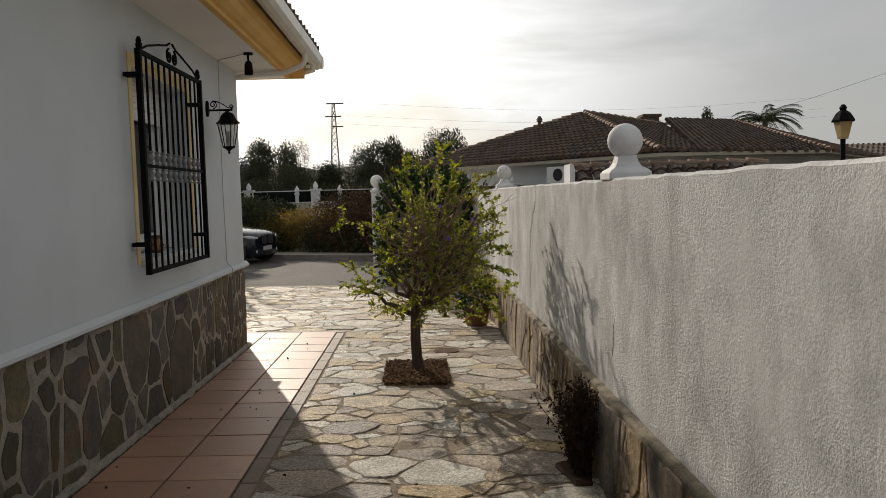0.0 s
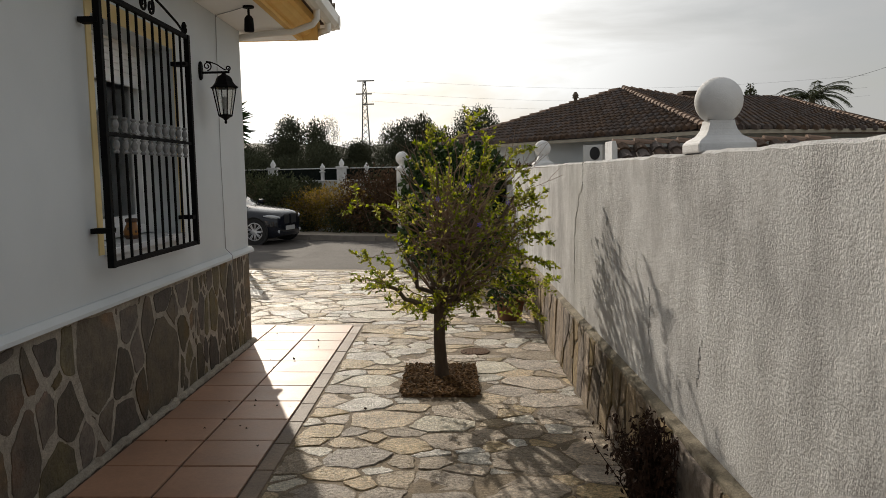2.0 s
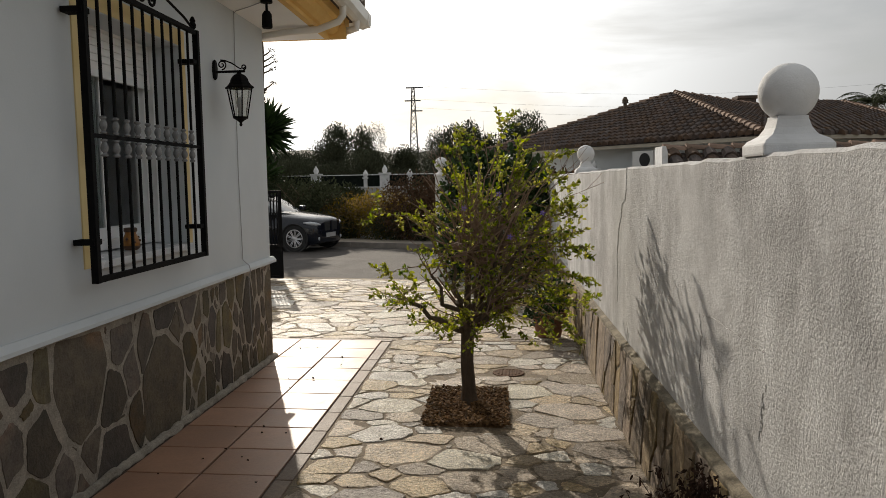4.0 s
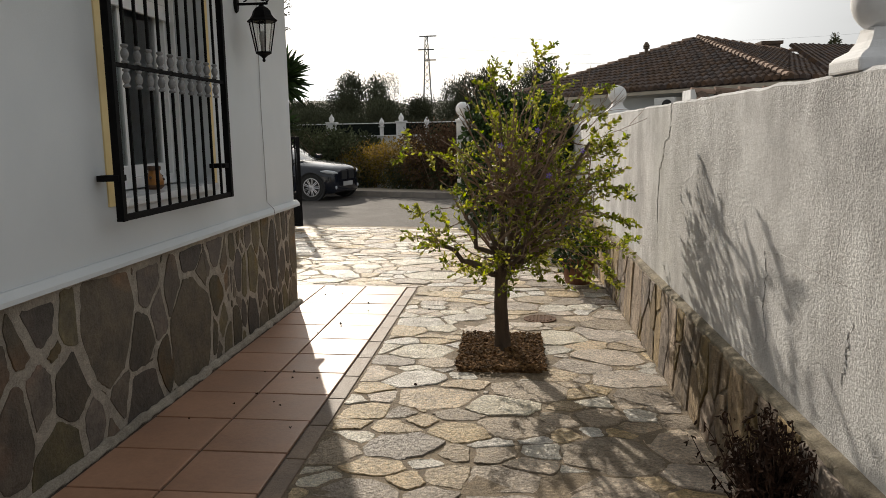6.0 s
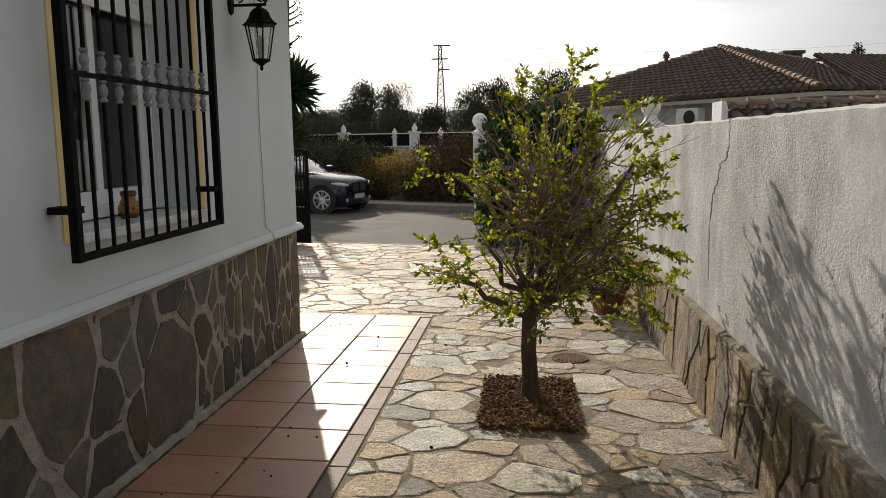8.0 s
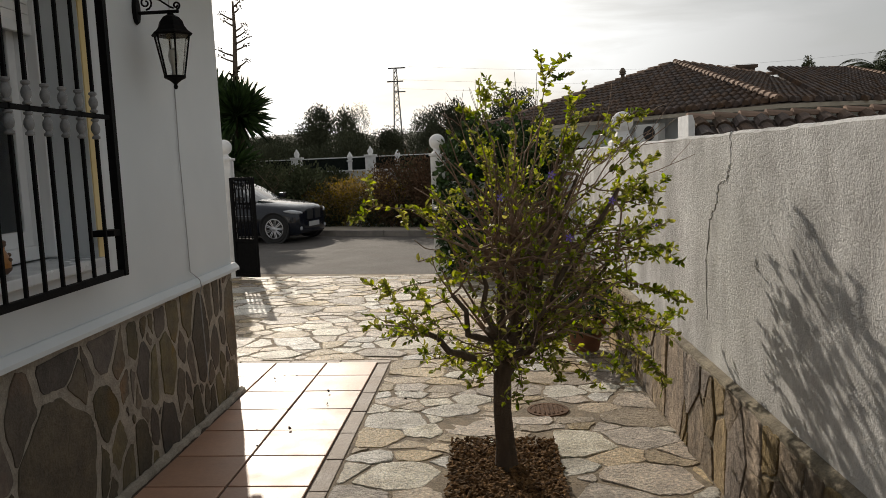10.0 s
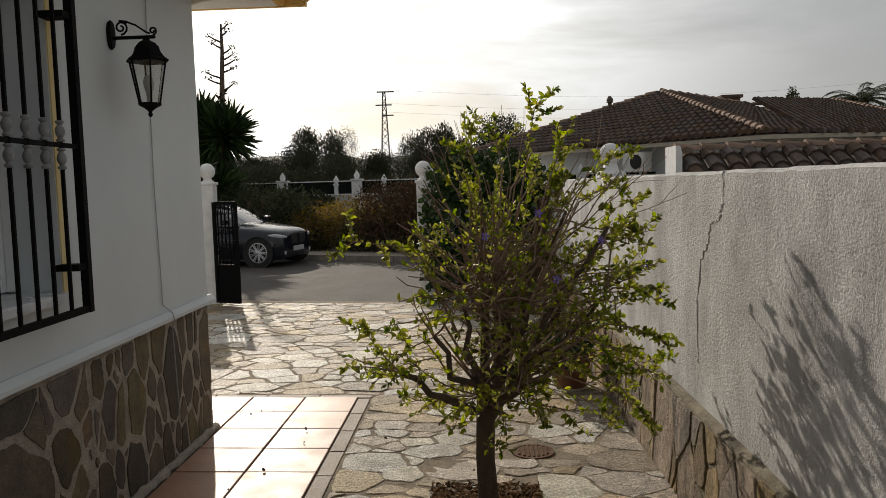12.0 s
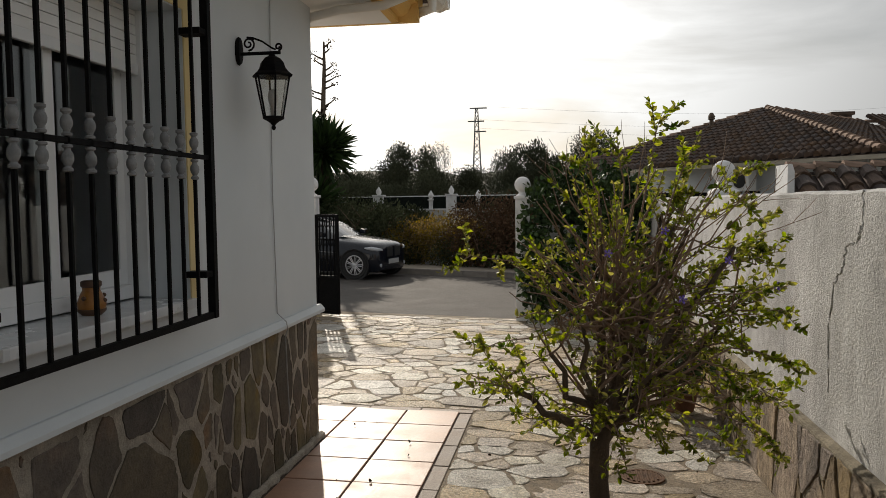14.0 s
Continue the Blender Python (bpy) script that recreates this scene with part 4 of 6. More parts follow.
drain = thing("drain_cover", "round rusty iron drain cover set in the paving", "drain cover", at=on_floor(0.392, 7.84, -0.004))
part("rim", Shape().lathe([(0.13, -0.01), (0.13, 0.006), (0.112, 0.006), (0.11, 0.002)], (0, 0, 0), 28), M_RUST, drain)
part("grate", Shape().lathe([(0.11, -0.01), (0.11, 0.003), (0.004, 0.004)], (0, 0, 0), 28), M_RUST, drain)
for k in range(7):
    x = -0.084 + k * 0.028
    w = math.sqrt(0.1 ** 2 - x * x)
    part("bar", Shape().box((x - 0.006, -w, 0.002), (x + 0.006, w, 0.01), 0.002), M_RUST, drain)

# ---- pruned tree in its pit ----
TX, TY = 0.105, 6.84
pit_c, pit_h = (0.095, 6.77), (0.28, 0.465)
rng = random.Random(11)
pit = thing("tree_pit_mulch", "square tree pit filled with brown bark mulch", "mulch")
tagged(pit, kind="stuff")
sh = Shape()
nx, ny = 14, 22
vs = []
for j in range(ny + 1):
    for i in range(nx + 1):
        x, y = pit_c[0] + pit_h[0] * (2 * i / nx - 1), pit_c[1] + pit_h[1] * (2 * j / ny - 1)
        edge = min(1, 4 * min(i, nx - i, j, ny - j) / nx)
        vs.append(on_floor(x, y, -0.01 + edge * (0.02 + 0.014 * noise.noise(Vector((x * 9, y * 9, 0))))))
sh.add(vs, [(j * (nx + 1) + i, j * (nx + 1) + i + 1, (j + 1) * (nx + 1) + i + 1, (j + 1) * (nx + 1) + i) for j in range(ny) for i in range(nx)])
part("soil", sh, M_MULCH, pit)
sh = Shape()
for k in range(2600):
    x, y = pit_c[0] + rng.uniform(-1, 1) * pit_h[0], pit_c[1] + rng.uniform(-1, 1) * pit_h[1]
    if abs(x - pit_c[0]) > pit_h[0] * 1.0 or abs(y - pit_c[1]) > pit_h[1] * 1.0:
        continue
    m = Matrix.Translation(on_floor(x, y, 0.012 + rng.uniform(0, 0.022))) @ Euler((rng.uniform(-0.7, 0.7), rng.uniform(-0.7, 0.7), rng.uniform(0, 6))).to_matrix().to_4x4()
    a, b, c = rng.uniform(0.008, 0.022), rng.uniform(0.004, 0.01), rng.uniform(0.002, 0.005)
    sh.add([m @ Vector(p) for p in ((-a, -b, 0), (a, -b * 0.7, 0), (a * 0.8, b, 0), (-a, b * 0.8, 0), (0, 0, c * 2))], [(0, 1, 4), (1, 2, 4), (2, 3, 4), (3, 0, 4), (3, 2, 1, 0)])
part("bark_chips", sh, M_MULCH, pit)

tree = thing("citrus_tree", "small pruned tree with dense brown twigs and yellow-green leaves", "tree")
rng = random.Random(23)
base_z = floor_z(TX, TY)
trunk = Shape().tube([(TX, TY, base_z - 0.06), (TX, TY, base_z + 0.02), (TX - 0.002, TY, base_z + 0.12), (TX - 0.012, TY + 0.005, base_z + 0.3), (TX - 0.006, TY + 0.01, base_z + 0.48), (TX + 0.01, TY + 0.015, base_z + 0.66)],
                     [0.075, 0.062, 0.05, 0.046, 0.046, 0.055], 12)
part("trunk", trunk, M_BARK, tree, "dark rough bark trunk", smooth=True)
top = Vector((TX + 0.005, TY + 0.01, base_z + 0.6))
CC, CR = Vector((0.265, 6.86, 1.2)), Vector((0.66, 0.64, 0.64))
twigs, tips = Shape(), []


def inside(p, s=1.0):
    q = p - CC
    return (q.x / CR.x) ** 2 + (q.y / CR.y) ** 2 + (q.z / CR.z) ** 2 < s * s


def grow(start, d, length, r0, r1, n, sag=0.0, wander=0.25):
    pts, rad = [start], [r0]
    p, d = start.copy(), d.normalized()
    for i in range(n):
        d = (d + Vector((rng.gauss(0, wander), rng.gauss(0, wander), rng.gauss(0, wander) - sag)) * 0.5).normalized()
        p = p + d * length / n
        pts.append(p.copy())
        rad.append(r0 + (r1 - r0) * (i + 1) / n)
    return pts, rad, d


def reach(start, end, r0, r1, n, bow, wander):
    """A crooked branch from start to end."""
    pts, rad = [], []
    for i in range(n + 1):
        t = i / n
        w = math.sin(math.pi * t) * wander
        pts.append(start.lerp(end, t) + Vector((rng.gauss(0, w), rng.gauss(0, w), bow * math.sin(math.pi * t) + rng.gauss(0, w))))
        rad.append(r0 + (r1 - r0) * t)
    return pts, rad


def ball_point(r, low=-0.85):
    while True:
        v = Vector((rng.gauss(0, 1), rng.gauss(0, 1), rng.gauss(0, 1))).normalized()
        if v.z > low:
            return v, CC + Vector((v.x * CR.x, v.y * CR.y, v.z * CR.z)) * r


heart = Vector((0.17, 6.85, 1.02))
for k in range(11):
    v, goal = ball_point(rng.uniform(0.55, 0.75), -0.5)
    pts, rad = reach(top + Vector((0, 0, rng.uniform(-0.14, 0.06))), goal, rng.uniform(0.02, 0.028), 0.008, 6, -0.03, 0.02)
    part("limb", Shape().tube(pts, rad, 7), M_BARK, tree, smooth=True)
    for j in range(7):
        s = pts[rng.randint(2, 6)]
        v2, g2 = ball_point(rng.uniform(0.6, 0.9))
        if (g2 - s).length > 0.6:
            g2 = s.lerp(g2, 0.55)
        p2, r2 = reach(s, g2, 0.006, 0.0028, 5, 0.02, 0.025)
        twigs.tube(p2, r2, 5)
        for q in range(4):
            s3 = p2[rng.randint(1, 5)]
            out3 = (s3 - heart).normalized() + Vector((rng.gauss(0, 0.5), rng.gauss(0, 0.5), rng.gauss(0.1, 0.5)))
            p3, r3, d3 = grow(s3, out3, rng.uniform(0.14, 0.36), 0.0028, 0.0011, 4, 0.02, 0.3)
            if not inside(p3[-1], 1.12):
                p3, r3, d3 = grow(s3, out3, 0.12, 0.003, 0.0014, 4, 0.02, 0.3)
                if not inside(p3[-1], 1.15):
                    continue
            twigs.tube(p3, r3, 3)
            tips.append((p3, d3))
# thick crooked limbs low on the fork
for goal, r in (((-0.28, 6.72, 0.78), 0.026), ((-0.12, 6.55, 0.98), 0.022), ((0.5, 6.9, 0.84), 0.024), ((0.3, 6.55, 0.9), 0.02)):
    pts, rad = reach(top + Vector((0, 0, -0.08)), Vector(goal), r, r * 0.45, 6, -0.03, 0.02)
    part("limb", Shape().tube(pts, rad, 8), M_BARK, tree, smooth=True)
    for q in range(4):
        p3, r3, d3 = grow(pts[rng.randint(3, 6)], (pts[-1] - pts[0]).normalized() + Vector((rng.gauss(0, 0.5), rng.gauss(0, 0.5), rng.gauss(0.3, 0.4))), rng.uniform(0.2, 0.35), 0.006, 0.0016, 5, 0.03, 0.25)
        twigs.tube(p3, r3, 4)
        tips.append((p3, d3))
# low leafy shoots round the fork
for k in range(16):
    a = 2 * math.pi * k / 16 + rng.uniform(-0.2, 0.2)
    s = top + Vector((0, 0, rng.uniform(-0.06, 0.1)))
    p3, r3, d3 = grow(s, Vector((math.cos(a), math.sin(a), rng.uniform(0.0, 0.35))), rng.uniform(0.3, 0.5), 0.007, 0.002, 6, 0.1, 0.2)
    twigs.tube(p3, r3, 4)
    tips.append((p3[2:], d3))
    for q in range(3):
        p4, r4, d4 = grow(p3[rng.randint(2, 5)], d3 + Vector((rng.gauss(0, 0.6), rng.gauss(0, 0.6), rng.gauss(0, 0.5))), 0.18, 0.003, 0.001, 3, 0.05, 0.3)
        twigs.tube(p4, r4, 3)
        tips.append((p4, d4))
# bare radiating stems in the upper half
for k in range(62):
    v, g = ball_point(rng.uniform(0.8, 1.05), -0.1)
    p3, r3 = reach(heart + Vector((rng.gauss(0, 0.08), rng.gauss(0, 0.08), rng.gauss(0.05, 0.06))), g, 0.0075, 0.0028, 6, 0.0, 0.014)
    twigs.tube(p3, r3, 4)
    if k % 2 == 0:
        tips.append((p3[3:], (p3[-1] - p3[-2]).normalized()))
# dry bare stems that stand out of the crown
for k in range(16):
    a = rng.uniform(-0.5, 3.6)
    v = Vector((0.75 * math.cos(a) + 0.25, 0.6 * math.sin(a) - 0.2, rng.uniform(0.35, 1.0))).normalized()
    s = CC + Vector((v.x * CR.x, v.y * CR.y, v.z * CR.z)) * 0.75
    p3, r3, d3 = grow(s, v + Vector((0.1, 0, 0.15)), rng.uniform(0.28, 0.5), 0.0032, 0.0013, 6, 0, 0.2)
    twigs.tube(p3, r3, 4)
    for q in range(2):
        p4, r4, d4 = grow(p3[rng.randint(2, 4)], v + Vector((rng.gauss(0, 0.6), rng.gauss(0, 0.6), rng.gauss(0.2, 0.4))), 0.15, 0.002, 0.001, 3, 0, 0.3)
        twigs.tube(p4, r4, 3)
# stray shoots that leave the ball
for s, d, ln, sag in (((0.32, 6.9, 1.68), (0.1, 0, 1), 0.32, 0), ((0.42, 6.85, 1.6), (0.35, -0.1, 1), 0.32, 0), ((0.55, 6.9, 1.52), (0.6, 0, 0.8), 0.34, 0), ((0.1, 6.9, 1.62), (-0.5, 0, 0.9), 0.3, 0), ((0.2, 6.7, 1.66), (-0.2, -0.2, 1), 0.24, 0),
                      ((-0.1, 6.8, 0.9), (-1, -0.1, -0.25), 0.42, 0.1), ((-0.1, 6.7, 1.0), (-1, -0.2, 0.05), 0.4, 0.1), ((-0.05, 6.8, 0.8), (-0.9, 0.1, -0.1), 0.45, 0.1), ((-0.2, 6.8, 1.3), (-1, 0, 0.15), 0.35, 0),
                      ((0.55, 6.8, 0.8), (0.8, -0.2, -0.6), 0.5, 0.15), ((0.5, 6.9, 0.75), (0.7, 0, -0.7), 0.45, 0.1), ((0.7, 6.8, 1.1), (1, 0, 0), 0.28, 0.1), ((0.66, 6.85, 1.3), (1, -0.1, 0.15), 0.24, 0), ((0.65, 6.7, 0.95), (1, -0.2, -0.1), 0.3, 0.1), ((0.55, 6.8, 1.5), (1, 0, 0.5), 0.22, 0),
                      ((0.45, 6.8, 0.72), (0.9, 0, -0.15), 0.5, 0.08), ((0.5, 7.0, 0.8), (0.9, 0.2, -0.2), 0.5, 0.1), ((0.4, 6.6, 0.75), (0.8, -0.3, -0.2), 0.45, 0.1), ((0.55, 6.95, 0.85), (0.9, 0.1, -0.35), 0.5, 0.1), ((0.5, 6.7, 0.9), (1, -0.1, -0.3), 0.45, 0.08), ((0.35, 6.9, 0.65), (0.9, 0.1, -0.3), 0.5, 0.05)):
    s = Vector(s) + Vector((0, 0, 0.04))
    p3, r3, d3 = grow(s, Vector(d), ln, 0.005, 0.0015, 6, sag, 0.15)
    twigs.tube([top.lerp(s, 0.4)] + p3, [0.009] + r3, 4)
    tips.append((p3, d3))
    for q in range(3):
        p4, r4, d4 = grow(p3[rng.randint(2, 5)], Vector(d) + Vector((rng.gauss(0, 0.6), rng.gauss(0, 0.6), rng.gauss(0, 0.6))), 0.16, 0.003, 0.001, 3, 0, 0.3)
        twigs.tube(p4, r4, 3)
        tips.append((p4, d4))
part("twig_tangle", plain_mesh(twigs, "twig_tangle", M_TWIG), M_TWIG, tree, "dense tangle of bare brown twigs")
pts, dirs, sizes = [], [], []
for p3, d3 in tips:
    out = ((p3[-1] - CC).length / 0.68)
    count = 3 if out < 0.5 else (15 if out < 0.75 else 30)
    e = p3[-1]
    if 0.75 < e.z < 1.62 and e.y < 6.75 and abs(e.x - 0.22) < 0.42:
        count = rng.choice((6, 10, 16))
    if e.z < 0.8:
        count = rng.choice((11, 18, 26))
    elif e.y > 6.95:
        count = int(count * 0.8)
    for k in range(count):
        t = 1 - rng.random() ** 1.15 * 0.9
        i = min(len(p3) - 2, int(t * (len(p3) - 1)))
        p = p3[i].lerp(p3[i + 1], t * (len(p3) - 1) - i)
        pts.append(p)
        dirs.append(d3 * 0.5 + Vector((rng.gauss(0, 0.7), rng.gauss(0, 0.7), rng.gauss(0.1, 0.6))))
        sizes.append(rng.uniform(0.017, 0.043))
lo = part("leaves", plain_mesh(leaves(pts, dirs, sizes, 0.5, 0.3, 3), "leaves", M_LEAF), M_LEAF, tree, "yellow-green leaves, thin in the middle")
lo["kind"] = "stuff"
bpy.data.objects["twig_tangle"]["kind"] = "stuff"
for goal in ((0.62, 6.4, 1.45), (0.3, 6.3, 1.55), (0.8, 6.5, 1.25), (0.12, 6.35, 1.45), (0.45, 6.3, 1.3)):
    x, y, z = min((p3[-1] for p3, d3 in tips), key=lambda p: (p - Vector(goal)).length)
    sh = Shape()
    for k in range(5):
        a = 2 * math.pi * k / 5
        sh.add([(x, y, z), (x + 0.014 * math.cos(a - 0.4), y + 0.006, z + 0.014 * math.sin(a - 0.4)), (x + 0.02 * math.cos(a), y - 0.004, z + 0.02 * math.sin(a)), (x + 0.014 * math.cos(a + 0.4), y + 0.006, z + 0.014 * math.sin(a + 0.4))], [(0, 1, 2, 3)])
    part("flower", plain_mesh(sh, "flower", M_FLOWER), M_FLOWER, tree, "small violet flower")

# ---- plants by the garden wall ----
rng = random.Random(31)
dead = thing("withered_bush", "withered brown bush at the foot of the garden wall", "bush")
sh = Shape()
ring = [(1.0 + 0.09 * math.cos(a) * (1 + 0.25 * math.sin(3 * a)) - 0.02, 4.12 + 0.26 * math.sin(a) * (1 + 0.2 * math.cos(2 * a))) for a in [2 * math.pi * i / 18 for i in range(18)]]
part("soil", Shape().add([on_floor(x, y, -0.004) for x, y in ring] + [on_floor(0.98 + (x - 0.98) * 0.8, 4.12 + (y - 4.12) * 0.8, 0.012) for x, y in ring],
                         [(i, (i + 1) % 18, 18 + (i + 1) % 18, 18 + i) for i in range(18)] + [tuple(18 + i for i in range(18))]), M_DEAD, dead, "dark soil in a planting gap")
pp, dd2 = [], []
for k in range(150):
    s = Vector(on_floor(1.0 + rng.uniform(-0.035, 0.035), 4.12 + rng.uniform(-0.1, 0.1)))
    p3, r3, d3 = grow(s, Vector((rng.gauss(-0.01, 0.06), rng.gauss(0, 0.11), 1.0)), rng.uniform(0.28, 0.52), 0.005, 0.0015, 6, 0.03, 0.2)
    p3 = [Vector((min(p.x, 1.06), p.y, p.z)) for p in p3]
    sh.tube(p3, r3, 4)
    for q in range(34):
        i = rng.randint(1, 6)
        pp.append(p3[i] + Vector((min(0.0, rng.gauss(0, 0.014)), rng.gauss(0, 0.014), rng.gauss(0, 0.014))))
        dd2.append((rng.gauss(-0.2, 0.5), rng.gauss(0, 0.7), rng.gauss(-0.5, 0.6)))
part("stem_tangle", plain_mesh(sh, "stem_tangle", M_DEAD), M_DEAD, dead)["kind"] = "stuff"
part("dry_leaves", plain_mesh(leaves(pp, dd2, [rng.uniform(0.014, 0.034) for _ in pp], 0.4, 0.5, 7), "dry_leaves", M_DEAD), M_DEAD, dead)
potp = thing("potted_shrub", "low green shrub in a terracotta pot by the garden wall", "potted plant", at=on_floor(0.83, 9.5))
part("pot", Shape().lathe([(0.12, 0), (0.125, 0.01), (0.17, 0.22), (0.19, 0.225), (0.19, 0.27), (0.165, 0.27), (0.16, 0.24)], (0, 0, 0), 24), M_POT, potp, smooth=True)
part("soil", Shape().lathe([(0.16, 0.2), (0.16, 0.235), (0.01, 0.24)], (0, 0, 0), 16), M_MULCH, potp)
p, d = crown_points([(0, 0, 0.38, 0.24, 0.28, 0.16), (-0.1, -0.2, 0.3, 0.16, 0.2, 0.12), (0.08, 0.2, 0.42, 0.16, 0.22, 0.16)], 600, 41, 0.3)
p[:, 2] = np.maximum(p[:, 2], 0.03)
p[:, 0] = np.minimum(p[:, 0], 0.24)
part("foliage", plain_mesh(leaves(p, d, np.random.default_rng(2).uniform(0.04, 0.08, len(p)), 0.5, 0.3, 4), "foliage", M_HEDGE), M_HEDGE, potp)

# ---- gate and street boundary ----
def gate_post(at, w=0.28, h=1.8):
    t = thing("gate_post", "white rendered gate post with a ball on top", "gate post", at=at, group="gate posts")
    part("shaft", Shape().box((-w / 2, -w / 2, -0.15), (w / 2, w / 2, h), 0.01), M_BALL, t)
    part("cap", Shape().box((-w / 2 - 0.02, -w / 2 - 0.02, h), (w / 2 + 0.02, w / 2 + 0.02, h + 0.04), 0.008), M_BALL, t)
    part("neck", Shape().lathe([(0.1, 0), (0.06, 0.03), (0.055, 0.06)], (0, 0, h + 0.04), 16), M_BALL, t, smooth=True)
    r = 0.115
    part("ball", Shape().lathe([(max(0.004, r * math.cos(radians(a))), h + 0.2 + r * math.sin(radians(a))) for a in range(-88, 89, 8)], (0, 0, 0), 24), M_BALL, t, smooth=True)
    return t


gp = gate_post(on_floor(-0.6, 14.5), 0.2, 1.74)
copy_thing(gp, Matrix.Translation(on_floor(-3.77, 14.62)))
tagged(part("wall_street_left", Shape().box((-9, 14.6, -0.4), (-3.9, 14.75, 1.35)), M_STUCCO), "white street wall beside the gate", "garden wall", kind="structure")
tagged(part("wall_street_right", Shape().box((-0.47, 14.45, -0.4), (1.15, 14.6, 1.3)), M_STUCCO), "white street wall grown over with ivy", "garden wall", kind="structure")

gate = thing("metal_gate", "open black metal gate leaf with barred upper half", "gate", at=(-3.66, 14.44, floor_z(-3.66, 14.44)))
gate.rotation_euler = (0, 0, radians(-24))
GL, GHT = 0.44, 1.49
for x in (0.0, GL - 0.05):
    part("stile", Shape().box((x, -0.02, 0.03), (x + 0.05, 0.02, GHT), 0.004), M_IRON, gate)
for z in (0.03, 0.55, GHT - 0.04):
    part("rail", Shape().box((0.05, -0.018, z), (GL - 0.05, 0.018, z + 0.045), 0.003), M_IRON, gate)
part("panel", Shape().box((0.05, -0.004, 0.07), (GL - 0.05, 0.004, 0.56)), M_IRON, gate)
for k in range(5):
    x = 0.05 + (GL - 0.1) * (k + 0.5) / 5
    b = part("bar", Shape().box((x - 0.009, -0.009, 0.59), (x + 0.009, 0.009, GHT - 0.03), 0.002), M_IRON, gate)
    for z in (0.8, 1.08, 1.36):
        part("ornament", Shape().tube([(x + 0.035 * math.cos(a), 0, z + 0.06 * math.sin(a)) for a in [i * math.pi / 5 for i in range(11)]], 0.006, 5), M_IRON, b)

ivy = thing("ivy_hedge", "dense dark green ivy over the street wall", "hedge")
p, d = crown_points([(0.0, 14.6, 1.65, 0.42, 0.35, 0.42), (0.5, 14.7, 1.5, 0.5, 0.4, 0.6), (0.85, 14.5, 1.45, 0.3, 0.4, 0.5), (-0.2, 14.5, 0.9, 0.28, 0.25, 0.7), (0.3, 14.4, 0.6, 0.45, 0.3, 0.6), (0.75, 14.4, 0.7, 0.35, 0.35, 0.7), (-0.42, 14.3, 1.35, 0.16, 0.18, 0.5), (-0.4, 14.3, 0.5, 0.18, 0.2, 0.5), (-0.55, 14.3, 0.9, 0.1, 0.12, 0.5)], 8500, 51, 0.45)
for k in range(7):
    x = -0.35 + k * 0.2
    part("vine", Shape().tube([on_floor(x, 14.36), (x + 0.06 * math.sin(k), 14.4, 0.5), (x + 0.1 * math.cos(k), 14.42, 1.0), (x + 0.12, 14.5, 1.4)], [0.018, 0.015, 0.011, 0.006], 6), M_BARK, ivy)
part("foliage", plain_mesh(leaves(p, d, np.random.default_rng(3).uniform(0.05, 0.11, len(p)), 0.7, 0.2, 5), "foliage", M_HEDGE), M_HEDGE, ivy)

# ---- parked car ----
car = thing("parked_car", "dark blue saloon car parked at the kerb", "car", at=(-4.75, 20.72, floor_z(-4.75, 20.72) - 0.03))
car.rotation_euler = (0, radians(0.6), radians(-14))
# side outline from nose to tail: x ahead of the front axle, lower and upper heights, half width, roof width
secs = [(0.55, 0.3, 0.7, 0.46), (0.53, 0.22, 0.77, 0.64), (0.47, 0.18, 0.82, 0.78), (0.36, 0.17, 0.86, 0.86), (0.18, 0.17, 0.9, 0.91), (-0.2, 0.17, 0.95, 0.92), (-0.6, 0.17, 0.99, 0.93), (-1.2, 0.17, 0.99, 0.93), (-2.4, 0.17, 0.99, 0.93), (-3.2, 0.18, 1.0, 0.92), (-3.8, 0.22, 0.98, 0.85), (-4.02, 0.35, 0.9, 0.75)]
body = Shape()
vs = []
for x, z0, z1, w in secs:
    for t, zz in ((0.9, 0.0), (0.98, 0.12), (1.0, 0.35), (1.0, 0.6), (0.96, 0.8), (0.86, 0.89), (0.6, 0.968), (0.3, 1.0)):
        vs.append((x, -w * t, z0 + (z1 - z0) * zz))
    for t, zz in ((0.3, 1.0), (0.6, 0.968), (0.86, 0.89), (0.96, 0.8), (1.0, 0.6), (1.0, 0.35), (0.98, 0.12), (0.9, 0.0)):
        vs.append((x, w * t, z0 + (z1 - z0) * zz))
k = 16
fs = [(j * k + i, j * k + (i + 1) % k, (j + 1) * k + (i + 1) % k, (j + 1) * k + i) for j in range(len(secs) - 1) for i in range(k)]
fs += [tuple(range(k)), tuple((len(secs) - 1) * k + i for i in range(k))]
body.add([(x, y + 0.93, z) for x, y, z in vs], fs)
part("body", body, M_CARPAINT, car, smooth=True)
cab = Shape()
csec = [(-0.55, 0.94, 0.72), (-1.0, 1.22, 0.66), (-1.45, 1.42, 0.6), (-2.1, 1.47, 0.58), (-2.8, 1.38, 0.58), (-3.5, 1.02, 0.66)]
vs = []
for x, z, w in csec:
    vs += [(x, 0.93 - w - 0.12, 0.93), (x, 0.93 - w, z - 0.05), (x, 0.93 - w * 0.8, z), (x, 0.93 + w * 0.8, z), (x, 0.93 + w, z - 0.05), (x, 0.93 + w + 0.12, 0.93)]
fs = [(j * 6 + i, j * 6 + i + 1, (j + 1) * 6 + i + 1, (j + 1) * 6 + i) for j in range(5) for i in range(5)] + [(0, 1, 2, 3, 4, 5), tuple(30 + i for i in range(6))]
